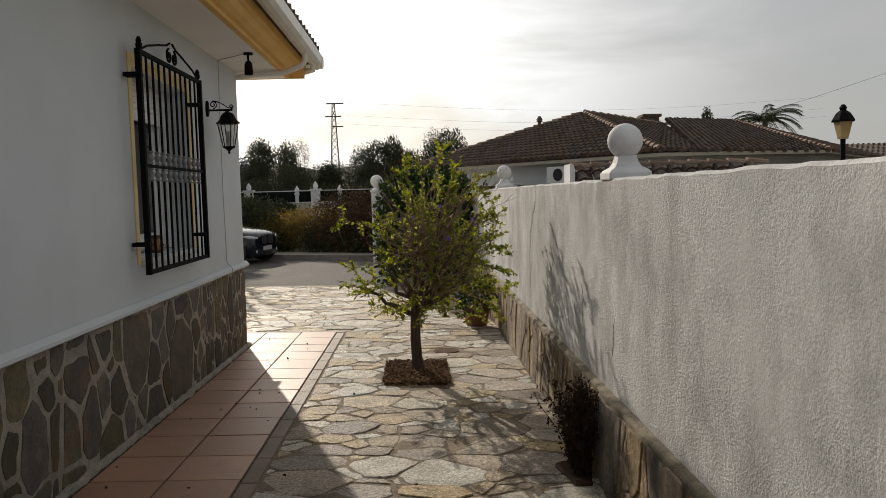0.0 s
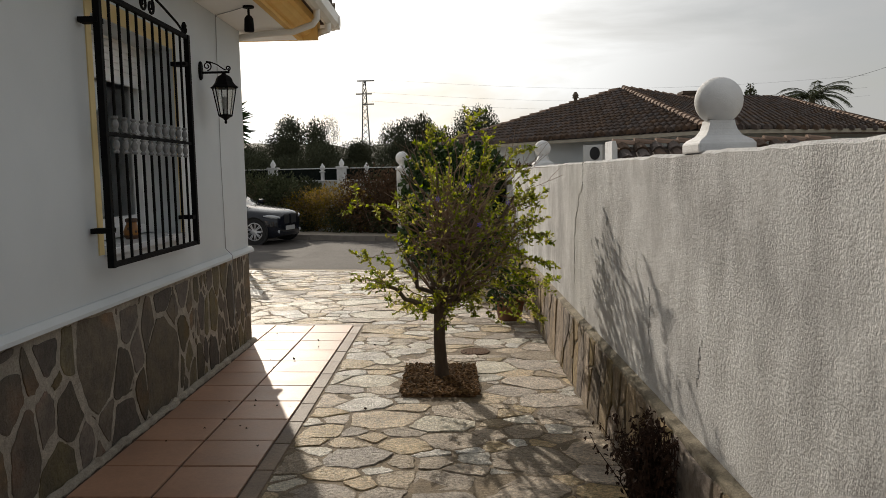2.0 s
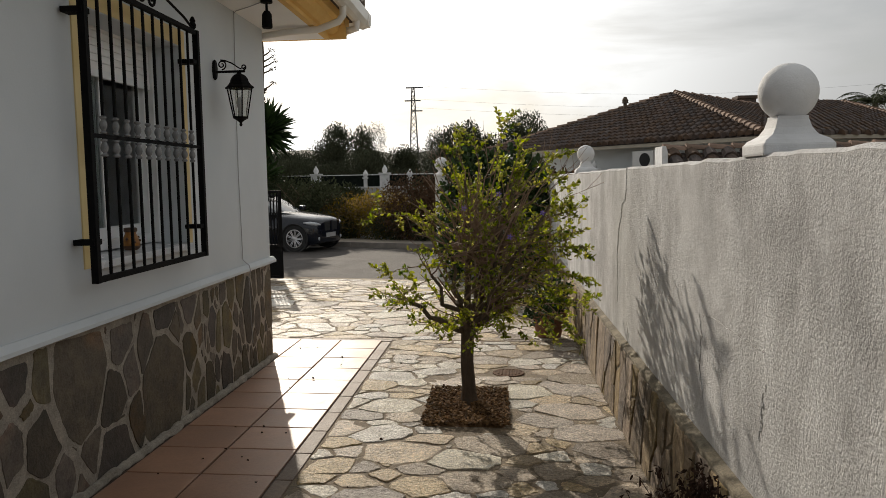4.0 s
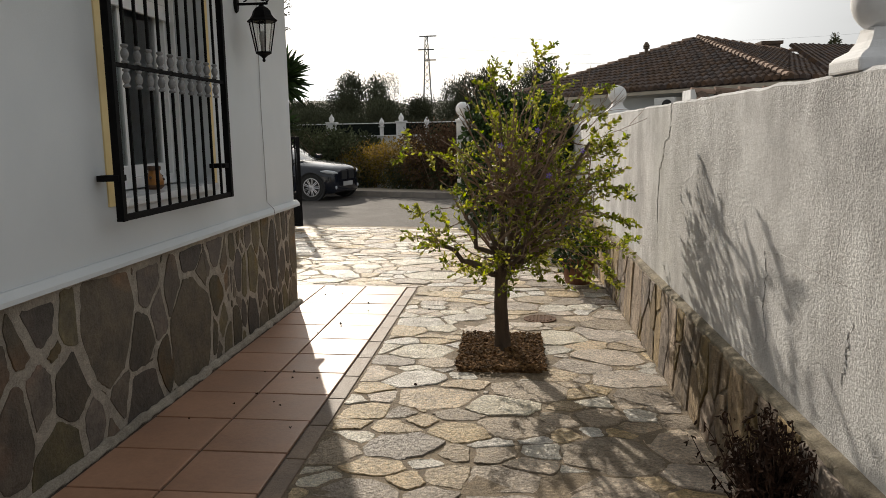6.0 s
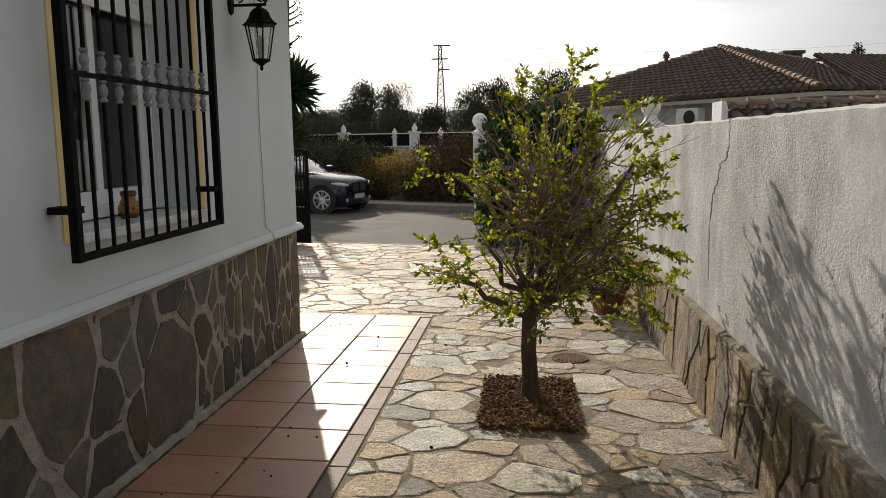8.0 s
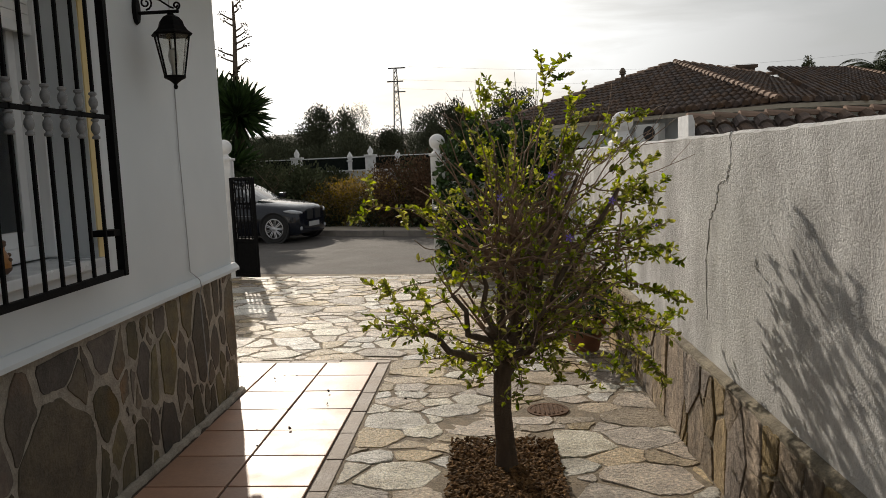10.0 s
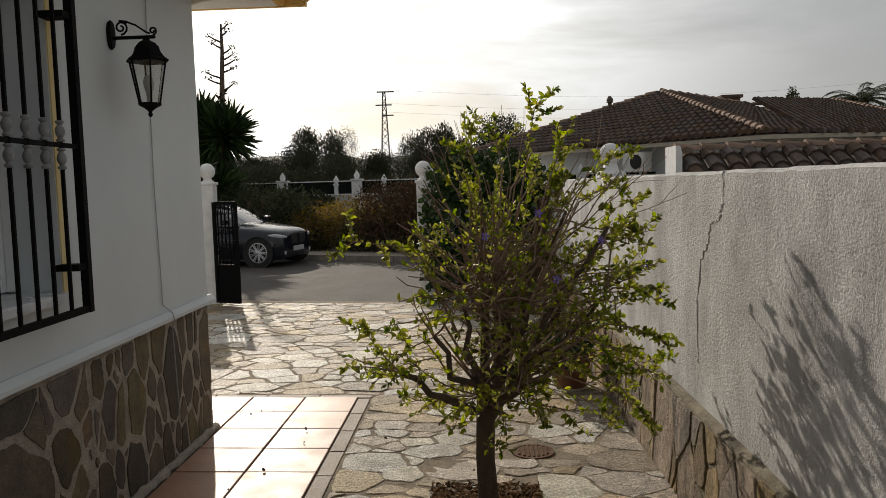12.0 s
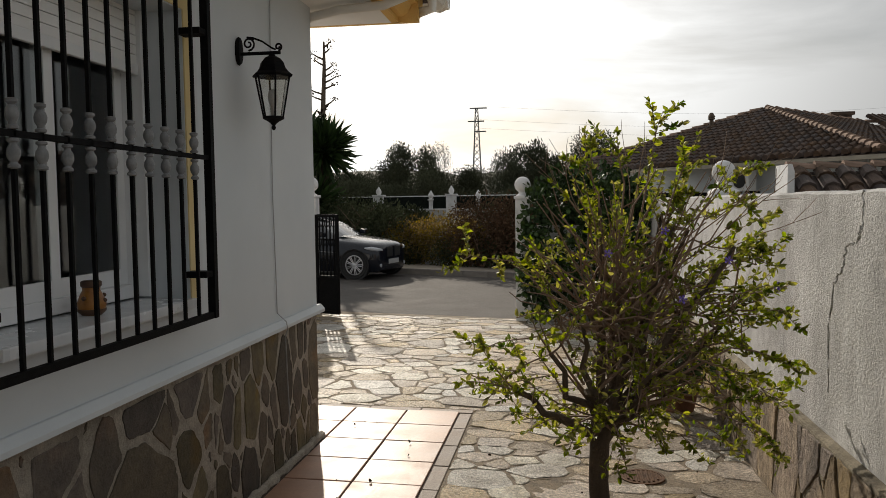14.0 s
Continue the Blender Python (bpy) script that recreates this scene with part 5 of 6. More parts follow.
part("cabin", cab.add(vs, fs), M_CARGLASS, car, "dark glass cabin", smooth=True)
part("roof", Shape().box((-2.85, 0.4, 1.425), (-1.5, 1.46, 1.475), 0.02), M_CARPAINT, car)
tyre_p = [(0.23, -0.11), (0.31, -0.115), (0.335, -0.09), (0.34, 0.0), (0.335, 0.09), (0.31, 0.115), (0.23, 0.11)]
for x, y in ((0, 0.115), (0, 1.745), (-2.97, 0.115), (-2.97, 1.745)):
    wheel = new("wheel")
    wheel.parent = car
    wheel.location = (x, y, 0.335)
    rot = Matrix.Rotation(radians(90), 4, "X")
    part("tyre", Shape().lathe(tyre_p, (0, 0, 0), 32).moved(rot), M_TYRE, wheel, smooth=True)
    rim = Shape().lathe([(0.235, 0.1), (0.23, 0.119), (0.215, 0.12), (0.205, 0.105)], (0, 0, 0), 32)
    for q in range(9):
        a = 2 * math.pi * q / 9
        for off in (-0.02, 0.02):
            c, s = math.cos(a), math.sin(a)
            rim.tube([(0.03 * c - off * s * 0.5, 0.03 * s + off * c * 0.5, 0.112), (0.212 * c - off * s, 0.212 * s + off * c, 0.118)], 0.011, 5)
    rim.lathe([(0.05, 0.1), (0.05, 0.12), (0.02, 0.126)], (0, 0, 0), 16)
    part("rim", rim.moved(Matrix.Diagonal((1, 1 if y < 1 else -1, 1, 1)) @ rot), M_RIM, wheel, "bright alloy rim with paired spokes")
    part("arch", Shape().lathe([(0.37, 0.09), (0.375, 0.135), (0.36, 0.135), (0.3, 0.09)], (0, 0, 0), 32).moved(Matrix.Diagonal((1, 1 if y < 1 else -1, 1, 1)) @ rot), M_TYRE, wheel)
for s in (-1, 1):
    hl = Shape().tube([(0.24, 0.93 + s * 0.89, 0.73), (0.37, 0.93 + s * 0.82, 0.715), (0.46, 0.93 + s * 0.71, 0.69), (0.51, 0.93 + s * 0.54, 0.67)], [0.012, 0.045, 0.05, 0.035], 10)
    part("headlight", hl, M_LIGHTLENS, car, "clear headlight", smooth=True)
    part("grille", Shape().box((0.49, 0.93 + s * 0.2 - 0.15, 0.5), (0.565, 0.93 + s * 0.2 + 0.15, 0.74), 0.03), M_TYRE, car)
    part("fog_light", Shape().lathe([(0.04, 0), (0.045, 0.02), (0.01, 0.03)], (0, 0, 0), 14).moved(Matrix.Translation((0.52, 0.93 + s * 0.62, 0.32)) @ Matrix.Rotation(radians(90), 4, "Y")), M_LIGHTLENS, car, smooth=True)
    part("mirror", Shape().box((-0.85, 0.93 + s * 1.0 - 0.08, 0.98), (-0.7, 0.93 + s * 1.0 + 0.08, 1.1), 0.03), M_CARPAINT, car)
part("number_plate", Shape().box((0.55, 0.67, 0.34), (0.565, 1.19, 0.45), 0.003), M_PLATE, car)
part("sill_line", Shape().tube([(-0.45, -0.005, 0.62), (-1.2, -0.008, 0.64), (-2.5, -0.008, 0.66)], 0.008, 5), M_RIM, car)

# ---- shrubs and fence across the street ----
def shrub(name, label, blobs, n, material, seed, size=(0.05, 0.11), base=None):
    t = thing(name, label, "shrub", group="shrubs across the street")
    p, d = crown_points(blobs, n, seed, 0.35)
    part("foliage", plain_mesh(leaves(p, d, np.random.default_rng(seed).uniform(*size, len(p)), 0.45, 0.3, seed), "foliage", material), material, t)
    rg = random.Random(seed)
    st = Shape()
    for x, y, z, a, b, c in blobs:
        for k in range(5):
            g = on_floor(x + rg.uniform(-0.2, 0.2), y + rg.uniform(-0.1, 0.1), 0.0)
            st.tube([g, (x + rg.uniform(-a, a) * 0.5, y + rg.uniform(-b, b) * 0.5, z), (x + rg.uniform(-a, a) * 0.8, y, z + c * 0.7)], [0.02, 0.012, 0.005], 4)
    part("stems", st, M_TWIG, t)["kind"] = "stuff"
    return t


shrub("dry_shrub", "sprawling yellow-brown shrub by the pavement", [(-3.9, 24.7, 0.6, 0.95, 0.5, 0.62), (-3.1, 24.5, 0.65, 0.9, 0.5, 0.68), (-4.5, 24.9, 0.45, 0.6, 0.5, 0.5), (-2.4, 24.4, 0.5, 0.7, 0.4, 0.55)], 8500, M_SHRUB, 61)
shrub("dark_shrub", "dark green shrub against the boundary wall", [(-5.9, 25.0, 1.0, 1.0, 0.4, 0.9), (-7.2, 25.4, 0.9, 1.2, 0.5, 0.9), (-4.9, 24.9, 0.9, 0.7, 0.4, 0.7), (-8.6, 27.0, 0.9, 1.1, 0.5, 0.9)], 10000, M_SHRUB_D, 62, (0.07, 0.15))
shrub("reddish_shrub", "leafy reddish shrub against the boundary wall", [(-2.1, 23.9, 0.9, 0.9, 0.5, 0.85), (-1.1, 23.6, 0.9, 0.8, 0.5, 0.85), (0.2, 23.3, 0.9, 1.0, 0.5, 0.9), (1.6, 22.9, 0.9, 1.0, 0.5, 0.9)], 14000, M_SHRUB_R, 63, (0.07, 0.15))
shrub("dark_shrub", "dark green shrub against the boundary wall", [(-2.6, 24.3, 0.3, 0.9, 0.4, 0.45), (-1.2, 23.9, 0.3, 0.9, 0.4, 0.45), (-4.6, 24.8, 0.2, 0.8, 0.35, 0.35)], 6000, M_SHRUB_D, 64, (0.07, 0.15))

shrub("dark_shrub", "dark green shrub against the boundary wall", [(-6.3, 25.6, 0.8, 0.9, 0.4, 0.9), (-5.2, 25.5, 0.6, 0.8, 0.4, 0.8), (-7.6, 26.0, 0.8, 0.9, 0.4, 0.9)], 8000, M_SHRUB_D, 65, (0.08, 0.16))
shrub("dark_shrub", "dark green shrub against the boundary wall", [(-1.9, 25.2, 0.7, 0.8, 0.4, 0.9), (-0.9, 25.0, 0.7, 0.8, 0.4, 0.9), (0.3, 24.9, 0.8, 0.9, 0.4, 0.9)], 9000, M_SHRUB_D, 66, (0.08, 0.16))

shrub("dark_shrub", "dark green shrub against the boundary wall", [(-9.4, 26.4, 0.85, 0.9, 0.3, 0.7), (-8.0, 26.4, 0.9, 0.9, 0.3, 0.75), (-6.6, 26.4, 0.85, 0.9, 0.3, 0.75), (-5.4, 26.3, 0.9, 0.7, 0.3, 0.7), (-4.4, 26.3, 0.75, 0.6, 0.3, 0.7)], 11000, M_SHRUB_D, 67, (0.08, 0.16))
fence = thing("boundary_wall_far", "white boundary wall with dark mesh screens between posts", "boundary wall", kind="structure")
part("low_wall", Shape().box((-14, 26.85, -0.7), (8, 27.0, 1.44)), M_STUCCO, fence)
part("coping", Shape().box((-14, 26.82, 1.44), (8, 27.03, 1.48), 0.008), M_BALL, fence)
part("screen", Shape().box((-14, 26.9, 1.48), (8, 26.93, 1.85)), M_SCREEN, fence)
part("top_rail", Shape().box((-14, 26.89, 1.845), (8, 26.94, 1.875), 0.004), M_BALL, fence)


def fence_post(at, w, h):
    t = new("post")
    t.parent = fence
    t.location = at
    part("shaft", Shape().box((-w / 2, -w / 2, 0), (w / 2, w / 2, h), 0.01), M_BALL, t)
    part("cap", Shape().box((-w / 2 - 0.03, -w / 2 - 0.03, h), (w / 2 + 0.03, w / 2 + 0.03, h + 0.05), 0.01), M_BALL, t)
    part("finial", Shape().lathe([(0.05, 0), (0.075, 0.04), (0.09, 0.09), (0.072, 0.15), (0.036, 0.2), (0.014, 0.25)], (0, 0, h + 0.05), 14), M_BALL, t, smooth=True)


for x in (-12.2, -10.0, -7.8, -5.56, -3.31, -1.05, 1.2, 3.4, 5.6):
    fence_post((x, 26.86, 1.0), 0.3, 0.87)
for x in (-3.95, -2.5, -6.9, -8.3, -9.4):
    fence_post((x, 26.92, 1.3), 0.12, 0.43)

# ---- yucca and agave stalk ----
rng = random.Random(71)
yucca = thing("yucca_clump", "tall dark spiky yucca clump across the street", "yucca")
pp, dv, ss = [], [], []
for x, y, z, r, nn in ((-6.9, 25.6, 3.2, 1.15, 420), (-7.6, 25.9, 3.5, 1.1, 380), (-7.9, 25.4, 2.1, 1.1, 320), (-7.1, 25.4, 1.7, 1.0, 280), (-8.5, 25.8, 3.0, 1.1, 320), (-7.7, 25.6, 0.8, 0.9, 240)):
    part("stem", Shape().tube([on_floor(x + 0.1, y + 0.1), (x + 0.05, y, z * 0.5), (x, y, z - 0.1)], [0.2, 0.16, 0.12], 8), M_BARK, yucca)
    for k in range(nn):
        v = Vector((rng.gauss(0, 1), rng.gauss(0, 1), rng.gauss(0.25, 0.9))).normalized()
        pp.append(Vector((x, y, z)) + v * 0.08)
        dv.append(v)
        ss.append(r * rng.uniform(0.6, 1.0))
part("spiky_foliage", plain_mesh(leaves(pp, dv, ss, 0.07, 0.4, 9), "spiky_foliage", M_HEDGE), M_HEDGE, yucca)["kind"] = "stuff"
agave = thing("agave_stalk", "tall dead agave flower stalk with short side branches", "agave")
AX, AY = -6.96, 26.0
part("stalk", Shape().tube([(AX - 0.2, AY, -0.3), (AX - 0.18, AY, 1.5), (AX - 0.08, AY, 3.8), (AX + 0.02, AY, 5.7), (AX + 0.02, AY, 6.45)], [0.13, 0.12, 0.09, 0.055, 0.03], 8), M_BARK, agave, smooth=True)
for k in range(11):
    z = 4.55 + k * 0.172
    a = rng.choice((0, math.pi)) + rng.uniform(-0.7, 0.7)
    ln = 0.58 * (1 - 0.6 * k / 11) * rng.uniform(0.65, 1.1)
    c, s = math.cos(a), math.sin(a)
    b = part("branch", Shape().tube([(AX, AY, z), (AX + ln * 0.6 * c, AY + ln * 0.6 * s, z + 0.08), (AX + ln * c, AY + ln * s, z + 0.16)], [0.032, 0.024, 0.018], 5), M_BARK, agave)
    q, dq = crown_points([(AX + ln * c, AY + ln * s, z + 0.18, 0.1, 0.07, 0.03)], 20, 80 + k, 0.3)
    part("pods", plain_mesh(leaves(q, dq, [0.065] * 20, 0.5, 0.4, k), "pods", M_BARK), M_BARK, b)["kind"] = "stuff"
q = [Vector((AX - 0.08 + rng.gauss(0, 0.03), AY, rng.uniform(1.2, 4.5))) for _ in range(110)]
part("husks", plain_mesh(leaves(q, [(rng.gauss(0, 1), rng.gauss(0, 1), 0.8) for _ in q], [rng.uniform(0.12, 0.3) for _ in q], 0.3, 0.5, 12), "husks", M_DEAD), M_DEAD, agave)["kind"] = "stuff"

# ---- far trees, hills, pylon ----
def far_tree(x, y, h, w, n, seed, material=M_OLIVE, leaf=(0.16, 0.34)):
    rg = random.Random(seed)
    t = thing("tree", "distant dark olive tree against the pale sky", "tree", at=(0, 0, 0), group="trees beyond the street")
    g = floor_z(0, 27) + max(0, y - 60) * 0.03 - 0.2
    part("trunk", Shape().tube([(x, y, g), (x + rg.uniform(-0.2, 0.2), y, g + h * 0.35), (x, y, g + h * 0.6)], [0.22, 0.16, 0.08], 7), M_BARK, t)
    bl = []
    for k in range(9):
        a = rg.uniform(0, 2 * math.pi)
        rr = rg.uniform(0, 0.55) * w
        bl.append((x + rr * math.cos(a), y + rr * math.sin(a), g + h * rg.uniform(0.26, 0.74), w * rg.uniform(0.27, 0.45), w * 0.38, h * rg.uniform(0.13, 0.22)))
    p, d = crown_points(bl, n, seed, 0.3)
    d[:, 2] += 0.8
    part("crown", plain_mesh(leaves(p, d, np.random.default_rng(seed).uniform(*leaf, len(p)), 0.4, 0.3, seed), "crown", material), material, t)


for k, (x, y, h, w) in enumerate(((-12.0, 60, 6.9, 2.4), (-9.2, 60, 7.2, 2.2), (-6.4, 62, 5.9, 2.2), (-3.0, 58, 7.0, 2.6), (-0.8, 60, 6.8, 2.4), (2.4, 56, 7.0, 2.3), (4.8, 60, 6.4, 2.6), (-15.3, 64, 5.2, 2.6), (-18.5, 66, 5.5, 2.8), (-22, 64, 5.2, 3), (7.5, 58, 6.3, 2.6))):
    far_tree(x, y, h, w, 13000, 100 + k, M_OLIVE, (0.09, 0.21))
for k in range(14):
    far_tree(-28 + k * 2.9, 45 + (k * 7) % 6, 3.1 + (k * 5 % 4) * 0.4, 2.6, 8000, 130 + k, M_OLIVE, (0.1, 0.22))

hill = Shape()
n = 60
vs = []
for j, (y, s) in enumerate(((120, 0.0), (170, 0.7), (220, 1.0), (320, 0.3))):
    for i in range(n + 1):
        x = -260 + i * 9
        hgt = 8.2 + 6 * noise.noise(Vector((x * 0.012, 3.3, 0))) + 2.5 * noise.noise(Vector((x * 0.05, 1.3, 0))) + 2 * math.exp(-((x + 30) / 60) ** 2)
        vs.append((x, y, 0.8 + s * max(2, hgt) + noise.noise(Vector((x * 0.1, y, 0)))))
fs = [(j * (n + 1) + i, j * (n + 1) + i + 1, (j + 1) * (n + 1) + i + 1, (j + 1) * (n + 1) + i) for j in range(3) for i in range(n)]
tagged(part("hill", hill.add(vs, fs), M_HILL, smooth=True), "low scrubby hills on the skyline", "hill", kind="structure")

pylon = thing("power_pylon", "steel lattice power pylon on the skyline", "pylon", at=(-15.2, 150, 1.5))
PH = 17.8
leg = lambda z: 0.75 * (1 - z / PH) + 0.22
sh = Shape()
for sx in (-1, 1):
    for sy in (-1, 1):
        part("leg", Shape().tube([(sx * leg(0), sy * leg(0), 0), (sx * leg(PH), sy * leg(PH), PH)], 0.085, 4), M_STEEL, pylon)
for k in range(14):
    z0, z1 = PH * k / 14, PH * (k + 1) / 14
    for s in (-1, 1):
        sh.tube([(-leg(z0), s * leg(z0), z0), (leg(z1), s * leg(z1), z1)], 0.042, 4)
        sh.tube([(leg(z0), s * leg(z0), z0), (-leg(z1), s * leg(z1), z1)], 0.042, 4)
part("lattice", sh, M_STEEL, pylon)
for z, a, b in ((PH - 0.2, -1.3, 1.9), (PH - 2.6, -1.6, 1.4), (PH - 4.5, -0.4, 1.7)):
    part("crossarm", Shape().box((a, -0.12, z), (b, 0.12, z + 0.22)), M_STEEL, pylon)
for k, (z, y) in enumerate(((19.0, 150), (16.6, 150.5), (14.9, 149.5))):
    pts = [(-15.2 + 100 * i / 12, y + i * 1.0, z + 0.6 - 2.2 * math.sin(math.pi * i / 12)) for i in range(13)]
    tagged(part("power_line", Shape().tube(pts, 0.017, 4), M_STEEL), "thin overhead power line", "cable", group="overhead power lines")
tagged(part("power_line", Shape().tube([(11.6, 28, 3.95), (14.5, 28, 4.72), (17.03, 28, 5.49), (24, 28, 7.7)], 0.007, 4), M_STEEL), "thin overhead power line", "cable", group="overhead power lines")

# ---- neighbouring house ----
nb = thing("neighbour_house", "white bungalow with a hipped clay tile roof", "house")
A, C, L = Vector((7.02, 32, 4.72)), Vector((7.0, 22, 2.66)), Vector((-0.43, 32, 2.62))
V, R1, R2, E, E2 = Vector((8.07, 22.0, 2.62)), Vector((10.95, 34, 4.3)), Vector((13.92, 34, 4.42)), Vector((12.4, 22.9, 2.55)), Vector((21, 34, 2.55))
part("roof", roof_tiles([C, L, A], 0, 1, 0.235, 0.4, 201, 0.082, 1.5, (-0.82, 0.57, 0)), M_ROOF, nb)
part("roof", roof_tiles([C, V, R1], 0, 1, 0.235, 0.4, 202, 0.082, 1.5, (-0.78, 0.62, 0)), M_ROOF, nb)
part("roof", roof_tiles([C, R1, A], 0, 1, 0.235, 0.4, 207, 0.082, 1.5, (-0.78, 0.62, 0)), M_ROOF, nb)
part("roof", roof_tiles([V, E, R2, R1], 0, 1, 0.235, 0.4, 203, 0.082, 1.5, (-0.78, 0.62, 0)), M_ROOF, nb)
part("roof", roof_tiles([E, E2, R2], 0, 1, 0.235, 0.4, 204, 0.082, 1.5), M_ROOF, nb)
for a, b in ((C, A), (L, A), (E, R2), (A, R1), (R1, R2)):
    for piece in ridge_tiles(a + Vector((0, 0, 0.03)), b + Vector((0, 0, 0.03)), 0.1):
        part("ridge_tile", piece, M_RIDGE, nb)


def upright(a, b, z0, z1, t=0.2):
    a, b = Vector((a[0], a[1], 0)), Vector((b[0], b[1], 0))
    d = (b - a).normalized()
    nn = Vector((-d.y, d.x, 0)) * t
    q = [a, b, b + nn, a + nn]
    return Shape().add([(p.x, p.y, z0) for p in q] + [(p.x, p.y, z1) for p in q], [(0, 3, 2, 1), (4, 5, 6, 7), (0, 1, 5, 4), (1, 2, 6, 5), (2, 3, 7, 6), (3, 0, 4, 7)])


for a, b in (((7.1, 23.0), (0.6, 31.8)), ((12.3, 23.7), (7.1, 23.0)), ((20.3, 34.2), (12.3, 23.7))):
    part("wall", upright(a, b, -0.4, 2.56, -0.2), M_WHITE, nb)
for a, b in ((C, L), (V, C), (E, V), (E2, E)):
    part("fascia", upright(a, b, 2.5, 2.6, -0.06), M_FASCIA, nb)
part("chimney", Shape().box((11.95, 40.6, 3.5), (12.75, 41.4, 5.3), 0.02).box((11.85, 40.5, 5.3), (12.85, 41.5, 5.45), 0.02), M_ROOF, nb)
part("vent_pipe", Shape().lathe([(0.07, 0), (0.07, 0.42), (0.13, 0.44), (0.1, 0.5), (0.13, 0.52), (0.05, 0.66)], (5.1, 31.5, 3.95), 10), M_BARK, nb)
# solid panel; the unlit interior is put into its colour
win = part("window", Shape().box((11.3, 23.3, 1.4), (12.0, 23.5, 2.25), 0.01), M_DARK, nb)
for k in range(6):
    part("bar", Shape().box((11.35 + k * 0.12, 23.26, 1.4), (11.38 + k * 0.12, 23.29, 2.25)), M_BALL, win)
ac = thing("air_conditioner", "white outdoor air conditioner on the neighbour's wall", "air conditioner", at=(4.72, 25.3, 1.85))
ac.rotation_euler = (0, 0, radians(126.5 + 180))
part("casing", Shape().box((-0.4, -0.15, 0), (0.4, 0.15, 0.54), 0.02), M_ACBODY, ac)
part("fan_grille", Shape().lathe([(0.2, 0), (0.2, 0.02), (0.05, 0.03)], (0, 0, 0), 24).moved(Matrix.Translation((0.1, -0.15, 0.28)) @ Matrix.Rotation(radians(90), 4, "X")), M_TYRE, ac)
part("bracket", Shape().box((-0.32, -0.13, -0.06), (-0.28, 0.4, 0)).box((0.28, -0.13, -0.06), (0.32, 0.4, 0)), M_IRON, ac)

roof3 = thing("far_house", "distant bungalow with a clay tile roof", "house")
part("roof", roof_tiles([(15, 38, 2.55), (34, 38, 2.55), (30, 44, 3.75), (17.5, 44, 3.75)], 0, 1, 0.3, 0.5, 205, 0.11), M_ROOF, roof3)
part("wall", Shape().box((15.5, 38.5, -0.4), (33.5, 44, 2.5)), M_WHITE, roof3)

pergola = thing("tiled_wall", "garden wall under a deep clay tile coping", "wall", kind="structure")
part("wall", Shape().box((3.1, 14.9, -0.4), (7.0, 15.1, 1.95)), M_CLAD_R, pergola)
part("coping", roof_tiles([(3.1, 14.25, 1.62), (7.0, 14.25, 1.62), (7.0, 14.98, 2.04), (3.1, 14.98, 2.04)], 0, 1, 0.3, 0.3, 206, 0.11), M_ROOF, pergola, "weathered barrel tiles in shade")
for piece in ridge_tiles((3.1, 15.0, 2.04), (7.0, 15.0, 2.04), 0.08, 0.38):
    part("ridge_tile", piece, M_RIDGE, pergola)
part("pillar", Shape().prism([(2.98, -0.4), (3.08, -0.4), (3.08, 2.0), (3.05, 2.1), (2.99, 2.1)], 14.5, 15.1), M_BALL, pergola)
lamp = thing("street_lamp", "black street lantern with amber glass on a post", "street lamp", at=(7.86, 14.0, -0.2))
part("pole", Shape().tube([(0, 0, 0), (0, 0, 2.6)], 0.045, 10), M_IRON, lamp, smooth=True)
part("glass", Shape().lathe([(0.09, 2.6), (0.165, 2.92)], (0, 0, 0), 4, math.pi / 4), M_AMBER, lamp, "amber glass")
part("hood", Shape().lathe([(0.2, 2.91), (0.2, 2.94), (0.13, 3.06), (0.08, 3.1), (0.05, 3.12), (0.07, 3.16), (0.03, 3.22)], (0, 0, 0), 8), M_IRON, lamp)

palm = thing("palm_tree", "palm crown beyond the neighbour's roof", "palm tree")
rg = random.Random(88)
part("trunk", Shape().tube([(18.9, 42, -0.5), (18.9, 42, 5.1)], [0.2, 0.15], 8), M_BARK, palm)
sh = Shape()
pp, dv = [], []
for k in range(30):
    a, up = rg.uniform(0, 6.28), rg.uniform(0.2, 1.6)
    prev = Vector((18.9, 42, 5.1))
    d = Vector((math.cos(a), math.sin(a), up)).normalized()
    pts = [prev]
    for i in range(8):
        d = (d + Vector((0, 0, -0.17))).normalized()
        prev = prev + d * 0.24
        pts.append(prev)
        for s in (-1, 1):
            side = d.cross(Vector((0, 0, 1))).normalized() * s
            for q in range(3):
                pp.append(prev - d * 0.07 * q)
                dv.append(side * 0.8 + d * 0.6 + Vector((0, 0, -0.4)))
    sh.tube(pts, 0.02, 4)
part("ribs", sh, M_SHRUB_D, palm)
part("fronds", plain_mesh(leaves(pp, dv, [0.32] * len(pp), 0.07, 0.3, 14), "fronds", M_SHRUB_D), M_SHRUB_D, palm)
conifer = thing("conifer", "small dark conifer tip over the roof ridge", "tree")
part("trunk", Shape().tube([(16.5, 44, -0.5), (16.5, 44, 6.05)], [0.15, 0.03], 6), M_BARK, conifer)
p, d = crown_points([(16.5, 44, 5.3, 0.3, 0.3, 0.18), (16.5, 44, 5.6, 0.26, 0.26, 0.18), (16.5, 44, 5.9, 0.12, 0.12, 0.18)], 500, 90, 0.3)
part("crown", plain_mesh(leaves(p, d, [0.13] * len(p), 0.4, 0.3, 15), "crown", M_SHRUB_D), M_SHRUB_D, conifer)

